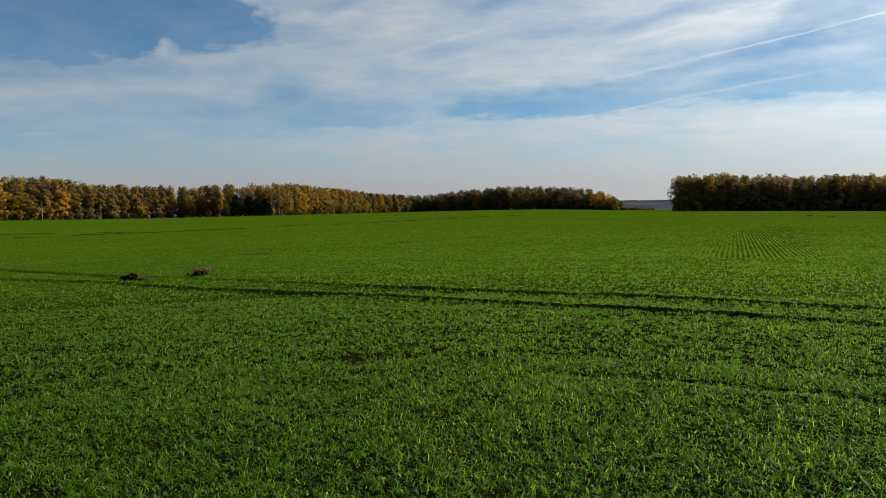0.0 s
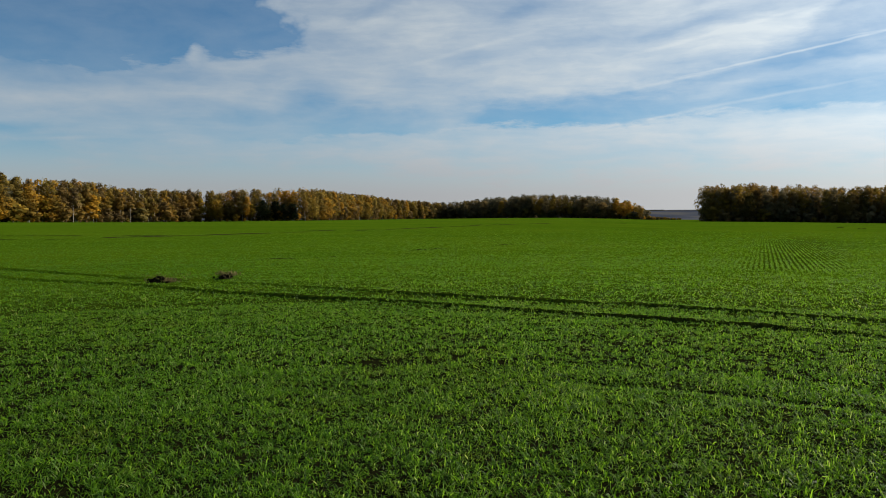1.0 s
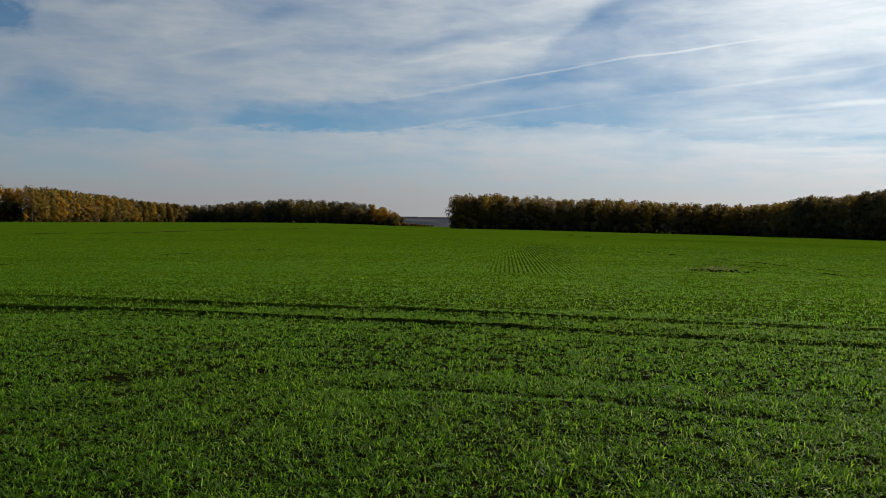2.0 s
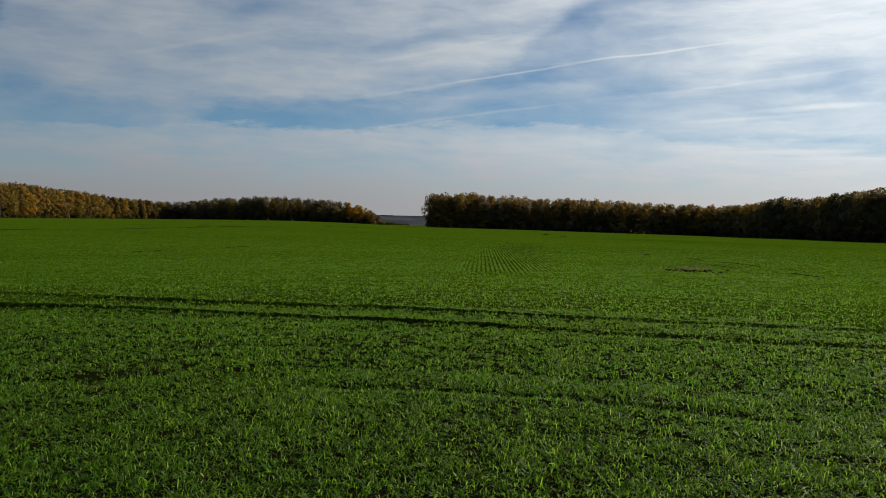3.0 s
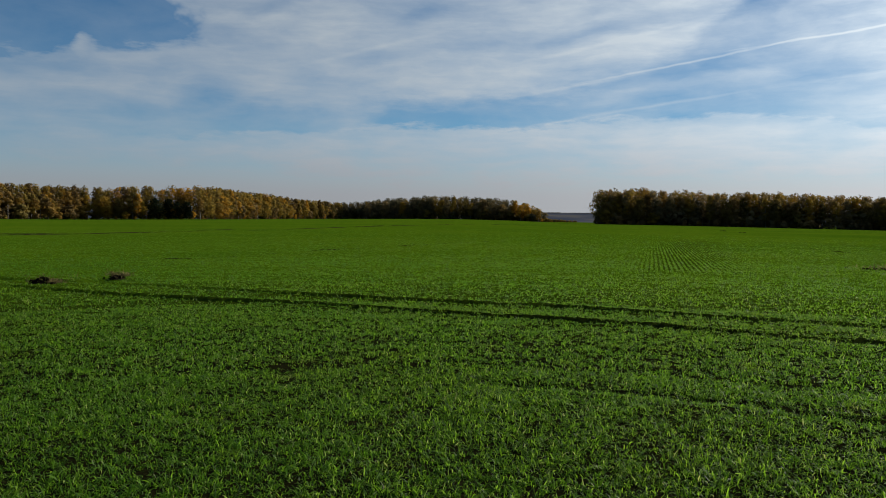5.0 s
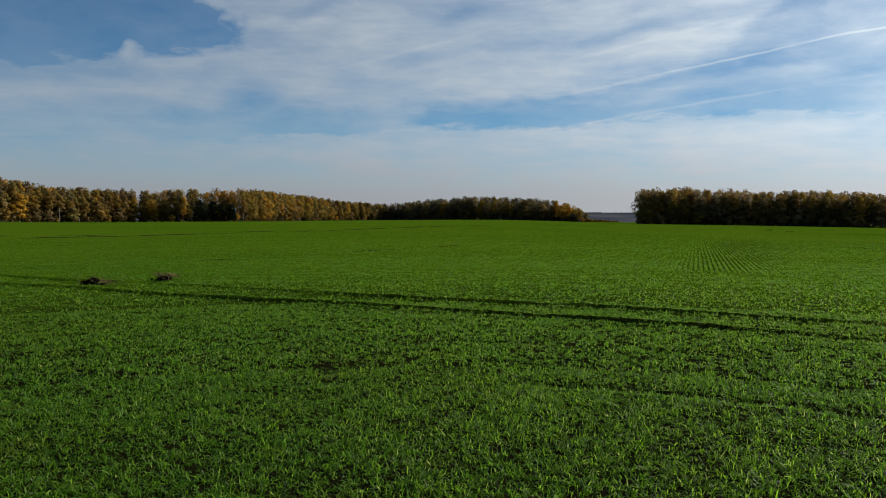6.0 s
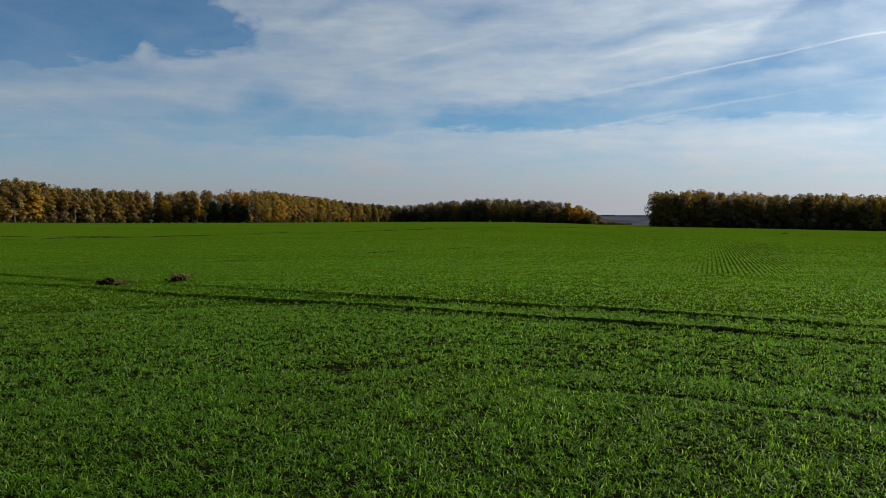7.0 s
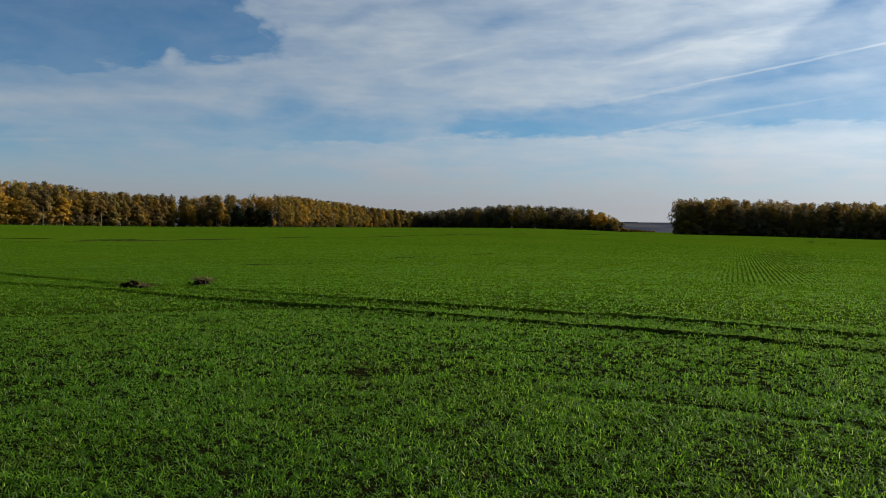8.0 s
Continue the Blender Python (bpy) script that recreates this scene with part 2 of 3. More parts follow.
def wheat_material():
    mat, n = material("young_wheat_blade")
    p, one = place(n), island(n)
    big, mid = n.noise(p, 0.22, 4), n.noise(p, 1.6, 4)
    # palest stops paint glints on a few blades, the darkest stop paints shade
    fresh_with_glints = blend_of(n, one, [(0.0, (0.016, 0.052, 0.005)), (0.35, (0.046, 0.128, 0.008)), (0.70, (0.108, 0.250, 0.015)),
                              (0.90, (0.150, 0.305, 0.034)), (0.96, (0.17, 0.30, 0.080)), (1.0, (0.26, 0.33, 0.16))])
    reach = n.add("ShaderNodeVectorMath", operation="LENGTH")
    n.put(reach.inputs[0], p)
    fresh_with_glints = n.mix(n.ramp(reach.outputs["Value"], 9.0, 26.0, 0.0, 0.75), fresh_with_glints, (0.058, 0.142, 0.010))
    yellow = n.mix(1.0, fresh_with_glints, (1.10, 1.01, 0.94), "MULTIPLY")
    colour = n.mix(n.ramp(big, 0.38, 0.64), fresh_with_glints, yellow)
    colour = n.mix(n.ramp(mid, 0.56, 0.72, 0.0, 0.35), colour, (0.10, 0.12, 0.02))
    finish(n, colour, 0.45, None, 0, 0.68, 0.10, (1.12, 1.03, 0.58))
    return mat


def leaf_material(name, stops, shade=0.5):
    mat, n = material(name)
    one = island(n)
    tree = n.add("ShaderNodeObjectInfo").outputs["Random"]
    drift = n.math("MULTIPLY_ADD", n.noise(place(n), 0.11, 2), 1.1, -0.55)
    value = n.math("ADD", n.math("MULTIPLY_ADD", one, 0.22, drift), n.math("MULTIPLY", tree, 0.78))
    colour = blend_of(n, value, stops)
    patch = n.noise(place(n), 0.55, 3)
    colour = n.mix(n.ramp(patch, 0.40, 0.66, 0.0, shade), colour, n.mix(1.0, colour, (0.55, 0.62, 0.6), "MULTIPLY"))
    finish(n, colour, 0.7, None, 0, 0.42, 0.02, (1.15, 1.0, 0.8))
    return mat


def bark_material(name, light, dark, cut):
    mat, n = material(name)
    p = place(n)
    bands = n.noise(n.mapped(p, scale=(1.2, 1.2, 3.5)), 1.0, 5, 0.6)
    fine = n.noise(p, 9.0, 5)
    colour = n.mix(n.ramp(n.math("MULTIPLY_ADD", fine, 0.3, bands), cut, cut + 0.16), light, dark)
    finish(n, colour, 0.85, bands, 0.03)
    return mat


def straw_material():
    mat, n = material("dry_straw")
    finish(n, blend_of(n, island(n), [(0.0, (0.035, 0.035, 0.010)), (0.5, (0.115, 0.100, 0.034)), (1.0, (0.23, 0.185, 0.080))]), 0.7, None, 0, 0.3)
    return mat


STRAW = straw_material()
SOIL = soil_material()
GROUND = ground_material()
WHEAT = wheat_material()
GOLD = leaf_material("golden_birch_leaves", [(0.05, (0.085, 0.070, 0.018)), (0.30, (0.16, 0.105, 0.020)), (0.5, (0.275, 0.152, 0.017)), (0.7, (0.365, 0.200, 0.019)), (0.95, (0.250, 0.195, 0.028))])
OLIVE = leaf_material("olive_turning_leaves", [(0.05, (0.080, 0.072, 0.026)), (0.4, (0.142, 0.106, 0.028)), (0.7, (0.205, 0.150, 0.026)), (0.95, (0.270, 0.165, 0.024))])
BROWN = leaf_material("russet_thin_leaves", [(0.1, (0.090, 0.066, 0.030)), (0.5, (0.150, 0.102, 0.034)), (0.9, (0.220, 0.140, 0.030))])
# near-black leaf colour that paints the shaded recess of the left wood
RECESS_SHADE = leaf_material("recess_shade_leaves", [(0.1, (0.006, 0.010, 0.005)), (0.5, (0.012, 0.018, 0.007)), (0.9, (0.030, 0.032, 0.011))])
# dark for shaded, backlit woods; stops lifted and greyed to paint haze
DARK = leaf_material("dark_hazed_leaves", [(0.1, (0.080, 0.076, 0.044)), (0.5, (0.140, 0.116, 0.058)), (0.9, (0.21, 0.150, 0.060))])
BIRCH_BARK = bark_material("birch_bark", (0.27, 0.25, 0.22), (0.06, 0.05, 0.045), 0.62)
DARK_BARK = bark_material("grey_brown_bark", (0.11, 0.090, 0.070), (0.045, 0.036, 0.028), 0.60)


# ---- geometry helpers ----
def fast_mesh(name, verts, faces, mat, smooth=False, normals=None):
    """A mesh from arrays; every face has the same number of corners."""
    verts, faces = np.asarray(verts, np.float32), np.asarray(faces, np.int32)
    me = bpy.data.meshes.new(name)
    me.vertices.add(len(verts))
    me.vertices.foreach_set("co", verts.ravel())
    me.loops.add(faces.size)
    me.loops.foreach_set("vertex_index", faces.ravel())
    me.polygons.add(len(faces))
    me.polygons.foreach_set("loop_start", np.arange(len(faces), dtype=np.int32) * faces.shape[1])
    me.update(calc_edges=True)
    me.validate()
    me.materials.append(mat)
    me.polygons.foreach_set("use_smooth", np.full(len(me.polygons), smooth))
    if normals is not None:
        me.normals_split_custom_set_from_vertices(np.asarray(normals, np.float32).tolist())
    return me


def joined(pieces):
    base, verts, faces = 0, [], []
    for v, f in pieces:
        verts.append(v)
        faces.append(f + base)
        base += len(v)
    return np.concatenate(verts), np.concatenate(faces)


def lattice(seed):
    return np.random.default_rng(seed).random((256, 256))


LATTICES = [lattice(s) for s in range(8)]


def vnoise(x, y, size, seed=0):
    """Smooth value noise 0..1 with features of the given size in metres."""
    grid = LATTICES[seed % 8]
    u, v = np.asarray(x) / size + 37.3 * seed, np.asarray(y) / size + 11.7 * seed
    i, j = np.floor(u).astype(int), np.floor(v).astype(int)
    a, b = u - i, v - j
    a, b = a * a * (3 - 2 * a), b * b * (3 - 2 * b)
    g = lambda p, q: grid[p % 256, q % 256]
    return (g(i, j) * (1 - a) + g(i + 1, j) * a) * (1 - b) + (g(i, j + 1) * (1 - a) + g(i + 1, j + 1) * a) * b


def turned(table, bearing):
    return np.interp(bearing, [row[0] for row in table], [row[1] for row in table])


# the field's edge: bearing in degrees, distance in metres
EDGE = [(-180, 260), (-60, 260), (-45, 270), (-36, 295), (-28, 330), (-20, 405), (-12, 405), (-6, 560), (-2, 640), (2.4, 600),
        (6.6, 560), (13, 520), (16.5, 385), (32, 385), (38, 400), (41, 325), (48, 262), (60, 235), (180, 240)]
# how far the edge lies below the eye's level, in degrees
DIP = [(-180, 0.4), (-36, 0.40), (-28, 0.47), (-20, 0.50), (-12, 0.44), (-6, 0.38), (-2, 0.34), (2.4, 0.30), (6.6, 0.29),
       (10.8, 0.37), (13, 0.46), (16.5, 0.57), (22.7, 0.62), (32, 0.74), (42, 0.85), (48, 0.94), (180, 0.94)]
# how high the tree tops stand above the eye's level, in degrees
TOPS_LEFT = [(-60, 3.0), (-36, 2.95), (-32, 2.66), (-28.5, 2.50), (-25, 2.10), (-21.5, 1.80), (-17.8, 1.74), (-12, 1.96), (-10, 1.73), (-6, 1.21), (-1.8, 0.84)]
TOPS_MIDDLE = [(-2.5, 0.85), (-0.1, 1.01), (2.4, 1.30), (6.6, 1.47), (9, 1.38), (11.6, 1.08), (12.8, 0.62)]
TOPS_RIGHT = [(16.4, 1.85), (20, 2.0), (24.4, 1.80), (28.9, 1.76), (32, 1.6), (36.8, 1.36), (39.4, 1.38), (40.8, 1.82), (44, 2.11), (48, 2.67), (60, 3.0)]
EYE = 1.6

# the two wheel ruts that cross in front: x, y of their middle lines
RUT_FAR = [(-60, 52), (-12.5, 21.7), (-8.2, 19.1), (-5, 17.7), (-0.9, 15.15), (3.4, 13.2), (5.9, 11.5), (8.3, 10.2), (10.2, 9.1), (26, 0)]
RUT_NEAR = [(-60, 49), (-10.8, 18.7), (-7.4, 17.2), (-5.6, 15.9), (-1.9, 14.1), (2.0, 12.05), (4.3, 10.7), (6.2, 9.4), (8.8, 7.9), (24, -1)]


FURROW = [(0.6, 7.45), (1.86, 6.92), (2.59, 6.64), (3.34, 6.17), (4.0, 5.72), (5.2, 4.7)]


# how deep each rut is along x, as a share
WORN_FAR = [(-30, 0.25), (-12, 0.55), (-6, 0.35), (-2.4, 0.5), (-1.0, 0.95), (5.4, 1.0), (6.6, 0.34), (14, 0.22)]
WORN_NEAR = [(-30, 0.2), (-12, 0.4), (-7, 0.6), (-4.6, 0.85), (-2, 1.0), (4.7, 1.0), (5.5, 0.22), (12, 0.14)]
# dug holes: x, y, half length, half width, depth
PITS = [(-7.22, 18.12, 0.34, 0.26, 0.26), (-7.85, 18.45, 0.32, 0.15, 0.12), (-6.20, 18.75, 0.42, 0.17, 0.16), (-6.55, 17.55, 0.42, 0.12, 0.10), (-8.6, 18.9, 0.35, 0.13, 0.08)]


def rut_gap(x, y, rut):
    """How far a place lies from the middle line of a rut."""
    wander = (vnoise(x, y, 1.7, 3) - 0.5) * 0.14 + (vnoise(x, y, 0.5, 5) - 0.5) * 0.10
    return np.abs((y - turned(rut, x)) * 0.87 + wander)


def rut_share(x, y, rut):
    """How far the rut is still open there, 0 to 1, in broken runs."""
    share = turned(WORN_FAR if rut is RUT_FAR else WORN_NEAR, x)
    return np.clip(share * (0.85 + 0.3 * vnoise(x, y, 0.9, 6)), 0, 1.1)


def pit_depth(x, y):
    deep = np.zeros_like(np.asarray(x, float))
    for px, py, rx, ry, depth in PITS:
        d = np.hypot((x - px) / rx, (y - py) / ry) * (0.75 + 0.5 * vnoise(x, y, 0.3, 2))
        deep = np.maximum(deep, depth * np.clip(1.6 - 1.3 * d, 0, 1))
    return deep


def height(x, y):
    x, y = np.asarray(x, float), np.asarray(y, float)
    r = np.hypot(x, y)
    bearing = np.degrees(np.arctan2(x, y))
    edge = turned(EDGE, bearing)
    fall = EYE - edge * np.tan(np.radians(turned(DIP, bearing)))
    t = np.clip((r - 25) / (edge - 25), 0, 1)
    z = fall * t
    # beyond the field: down into a valley, then up to a far ridge
    out = np.clip(r - edge, 0, None)
    z = z - np.clip(out, 0, 60) * 0.004
    valley = np.clip((r - edge - 60) / 1300, 0, 1)
    z = z * (1 - valley) + (-30) * valley * valley * (3 - 2 * valley) + z * 0
    ridge = np.clip((r - 1900) / 2500, 0, 1)
    z = z + ridge * ridge * (3 - 2 * ridge) * 47 + ridge * (vnoise(x, y, 900, 2) - 0.5) * 6
    near = np.clip(1 - (r - 20) / 60, 0, 1)
    z = z + near * ((vnoise(x, y, 3.1, 1) - 0.5) * 0.03 + (vnoise(x, y, 0.55, 4) - 0.5) * 0.02 + (vnoise(x, y, 0.23, 6) - 0.5) * 0.02)
    for rut in (RUT_FAR, RUT_NEAR):
        d, share = rut_gap(x, y, rut), rut_share(x, y, rut)
        near_rut = np.clip(1 - (r - 30) / 20, 0, 1) * share
        z = z - near_rut * 0.29 * np.exp(-(d / 0.20) ** 4) + near_rut * 0.035 * np.exp(-((d - 0.27) / 0.09) ** 2)
    here = np.clip((x - 0.8) * 2, 0, 1) * np.clip((5.0 - x) * 2, 0, 1)
    z = z - here * 0.04 * np.exp(-(rut_gap(x, y, FURROW) / 0.12) ** 2) - pit_depth(x, y)
    return z


def spaced(low, fine_low, fine_high, high, step, growth):
    """Coordinates that are fine in the middle and coarser outwards."""
    mid = list(np.arange(fine_low, fine_high, step))
    up, d = [], step
    while (up[-1] if up else mid[-1]) < high:
        d *= growth
        up.append((up[-1] if up else mid[-1]) + d)
    down, d = [], step
    while (down[-1] if down else mid[0]) > low:
        d *= growth
        down.append((down[-1] if down else mid[0]) - d)
    return np.array(down[::-1] + mid + up)


def build_ground():
    xs, ys = spaced(-4600, -15, 18, 4600, 0.19, 1.09), spaced(-4600, 3, 24, 4600, 0.095, 1.09)
    gx, gy = np.meshgrid(xs, ys)
    verts = np.stack([gx.ravel(), gy.ravel(), height(gx, gy).ravel()], 1)
    a = (np.arange(len(ys) - 1)[:, None] * len(xs) + np.arange(len(xs) - 1)[None]).ravel()
    faces = np.stack([a, a + 1, a + 1 + len(xs), a + len(xs)], 1)
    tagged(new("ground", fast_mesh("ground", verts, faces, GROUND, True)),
           "gently sloping field of soil, dark with painted shade, under young green wheat", "ground", kind="structure")


build_ground()

# ---- the crop ----

def scatter(rng, r_low, r_high, per_m2, spread):
    """Random places on the field between two distances from the field's corner."""
    span = radians(spread[1] - spread[0])
    count = int(per_m2 * 0.5 * span * (r_high ** 2 - r_low ** 2))
    r = np.sqrt(rng.uniform(r_low ** 2, r_high ** 2, count))
    a = np.radians(rng.uniform(*spread, count))
    return r * np.sin(a), r * np.cos(a)


def drilled(x, y, rng, strength):
    """Draw places towards the middle of their drill rows."""
    c, s = math.cos(radians(ROW_BEARING)), math.sin(radians(ROW_BEARING))
    across, along = x * c - y * s, x * s + y * c
    row = np.round(across / ROW_SPACING) * ROW_SPACING
    across = across + (row - across) * strength + rng.normal(0, 0.012, len(x))
    return across * c + along * s, -across * s + along * c


def row_patch(x, y):
    """Where the rows stand clear of one another."""
    u, v = (x - 0.445 * y + 0.36) / (1.45 + 0.016 * y), np.clip((y - 20.5) / 2.5, 0, 1) * np.clip((75 - y) / 30, 0, 1)
    return np.clip(1.5 - 1.2 * np.abs(u), 0, 1) * v


def keep_crop(x, y, rng, thin):
    """Leaves the ruts, the dug holes and thin spots bare."""
    keep = np.ones(len(x), bool)
    for rut in (RUT_FAR, RUT_NEAR):
        d, share = rut_gap(x, y, rut), rut_share(x, y, rut)
        bare = np.clip(share * 1.1, 0.08, 1) * (0.20 + 0.10 * vnoise(x, y, 1.3, 7))
        keep &= (d > bare) | (rng.random(len(x)) < 0.03 + 0.5 * np.clip(0.5 - share, 0, 1))
    furrow = (x > 0.8) & (x < 5.0) & (rut_gap(x, y, FURROW) < 0.10)
    keep &= ~furrow | (rng.random(len(x)) < 0.70)
    keep &= (np.maximum(pit_depth(x, y), pit_depth(x + 0.05, y + 0.14)) < 0.015) | (rng.random(len(x)) < 0.06)
    keep &= (np.hypot((x - 16.6) / 1.9, y - 22.9) > 0.55 * (0.6 + 0.9 * vnoise(x, y, 0.4, 1))) | (rng.random(len(x)) < 0.35)
    for bx, by, br in ((-2.45, 3.8, 0.50), (3.15, 3.3, 0.28)):
        keep &= (np.hypot(x - bx, y - by) > br * (0.5 + vnoise(x, y, 0.25, 3))) | (rng.random(len(x)) < 0.45)
    spots = 0.35 * vnoise(x, y, 0.6, 2) + 0.65 * vnoise(x, y, 0.2, 5)
    keep &= rng.random(len(x)) < np.clip((spots - thin) * 5 + 0.82, 0.74, 1)
    return keep


def blades(rng, x, y, plants_blades, width, length, joints):
    """Leaf blades, several from each plant, that rise and bow over: curved with two joints where near, with one or none farther off."""
    vigour = np.repeat(rng.uniform(0.65, 1.30, len(x)), plants_blades)
    x, y = np.repeat(x, plants_blades), np.repeat(y, plants_blades)
    n = len(x)
    x, y = x + rng.normal(0, 0.013, n), y + rng.normal(0, 0.013, n)
    tall = vigour * length * (0.50 + 0.9 * rng.random(n)) * (0.86 + 0.28 * vnoise(x, y, 0.9, 3)) * (0.8 + 0.4 * vnoise(x, y, 0.3, 7))
    wide = width * (0.7 + 0.6 * rng.random(n))
    turn, lean = rng.uniform(0, 2 * np.pi, n), np.abs(rng.normal(0.62, 0.36, n)).clip(0.05, 1.3)
    bow = rng.uniform(0.3, 1.9, n)
    spin = turn + np.pi / 2 + rng.normal(0, 0.5, n)
    out = np.stack([np.cos(turn), np.sin(turn), 0 * turn], 1)
    side = np.stack([np.cos(spin), np.sin(spin), rng.normal(0, 0.3, n)], 1) * (wide / 2)[:, None]
    up = np.array([0, 0, 1.0])
    run = lambda share, angle: out * (np.sin(angle) * tall * share)[:, None] + up * (np.cos(angle) * tall * share)[:, None]
    base = np.stack([x, y, height(x, y) - 0.01], 1)
    k = np.arange(n)
    if joints == 2:
        low = base + run(0.38, lean)
        high = low + run(0.34, lean + 0.5 * bow)
        tip = high + run(0.30, lean + 1.1 * bow)
        verts = np.stack([base, low - side, low + side, high - side * 0.75, high + side * 0.75, tip], 1).reshape(-1, 3)
        b = k * 6
        faces = np.concatenate([np.stack([b + i, b + j, b + m], 1) for i, j, m in ((0, 2, 1), (1, 2, 4), (1, 4, 3), (3, 4, 5))])
    elif joints == 1:
        mid = base + run(0.55, lean)
        tip = mid + run(0.45, lean + 0.9 * bow)
        verts = np.stack([base, mid - side, mid + side, tip], 1).reshape(-1, 3)
        b = k * 4
        faces = np.concatenate([np.stack([b, b + 2, b + 1], 1), np.stack([b + 1, b + 2, b + 3], 1)])
    else:
        flip = (rng.random(n) < 0.5)[:, None]
        top = base + run(0.85, lean + 0.3 * bow)
        verts = np.stack([np.where(flip, base, base - side), np.where(flip, top - side, base + side), np.where(flip, top + side, top)], 1).reshape(-1, 3)
        b = k * 3
        faces = np.stack([b, b + 1, b + 2], 1)
    return verts, faces


def build_crop():
    rng = np.random.default_rng(5)
    bands = [  # from, to, plants per m2, blades each, blade width, blade length, joints, pull to the rows, thinness
        (3.6, 8.0, 860, 6, 0.0066, 0.055, 2, 0.10, 0.34),
        (8.0, 14.0, 420, 6, 0.0098, 0.054, 1, 0.10, 0.32),
        (14.0, 32.0, 200, 4, 0.017, 0.054, 0, 0.10, 0.28),
        (24.0, 62.0, 44, 3, 0.024, 0.050, 0, 0.20, 0.24),
        (55.0, 105.0, 5, 3, 0.040, 0.050, 0, 0.20, 0.24),
    ]
    front, behind = (-42, 54), (54, 318)
    bands = [(front, *band) for band in bands] + [
        (front, 0.2, 3.6, 500, 4, 0.012, 0.052, 1, 0.25, 0.34),
        (behind, 0.2, 9.0, 300, 3, 0.036, 0.070, 0, 0.25, 0.24),
        (behind, 9.0, 26.0, 26, 2, 0.080, 0.070, 0, 0.25, 0.24),
    ]
    all_verts, all_faces, base = [], [], 0
    for spread, low, high, dense, each, width, length, joints, pull, thin in bands:
        x, y = scatter(rng, low, high, dense, spread)
        x, y = drilled(x, y, rng, np.clip(pull + 0.64 * row_patch(x, y), 0, 0.94))
        fade = np.clip((high - np.hypot(x, y)) / (0.4 * high), 0, 1) if high > 30 else 1.0
        keep = keep_crop(x, y, rng, thin) & (rng.random(len(x)) < fade)
        verts, faces = blades(rng, x[keep], y[keep], each, width, length, joints)
        all_verts.append(verts)
        all_faces.append(faces + base)
        base += len(verts)
    me = fast_mesh("wheat_crop", np.concatenate(all_verts), np.concatenate(all_faces), WHEAT)
    tagged(new("wheat_crop", me), "dense young green winter wheat standing on the field", "crop", kind="stuff")


build_crop()


# ---- trees ----
def tube(path, radii, sides=6):
    """A tapered limb along a path."""
    path, verts, faces = np.asarray(path, float), [], []
    for i, p in enumerate(path):
        way = path[min(i + 1, len(path) - 1)] - path[max(i - 1, 0)]
        way = way / np.linalg.norm(way)
        a = np.cross(way, (0.31, 0.95, 0.05))
        a = a / np.linalg.norm(a)
        b = np.cross(way, a)
        for s in range(sides):
            t = 2 * math.pi * s / sides
            verts.append(p + radii[i] * (math.cos(t) * a + math.sin(t) * b))
    for i in range(len(path) - 1):
        for s in range(sides):
            q = (s + 1) % sides
            faces.append((i * sides + s, i * sides + q, (i + 1) * sides + q, (i + 1) * sides + s))
    return np.array(verts), np.array(faces)


def leaf_quads(rng, centres, outward, size):
    """Loose bent sprays of leaves at the centres, turned roughly outwards, with the normals of the clump that they cover."""
    n = len(centres)
    normal = outward + rng.normal(0, 0.6, (n, 3))
    normal /= np.linalg.norm(normal, axis=1, keepdims=True) + 1e-9
    a = np.cross(normal, rng.normal(0, 1, (n, 3)))
    a /= np.linalg.norm(a, axis=1, keepdims=True) + 1e-9
    b = np.cross(normal, a)
    s = size * (0.55 + 0.9 * rng.random((n, 4, 1)))
    corner = np.array([(-1, -0.6), (0.9, -0.8), (1, 0.7), (-0.7, 1.0)])
    verts = centres[:, None] + s * 0.5 * (corner[None, :, :1] * a[:, None] + corner[None, :, 1:] * b[:, None])
    verts += rng.normal(0, 0.12, verts.shape) * size
    soft = outward + 0.30 * normal
    soft /= np.linalg.norm(soft, axis=1, keepdims=True) + 1e-9
    return verts.reshape(-1, 3), np.arange(n * 4).reshape(n, 4), np.repeat(soft, 4, 0)


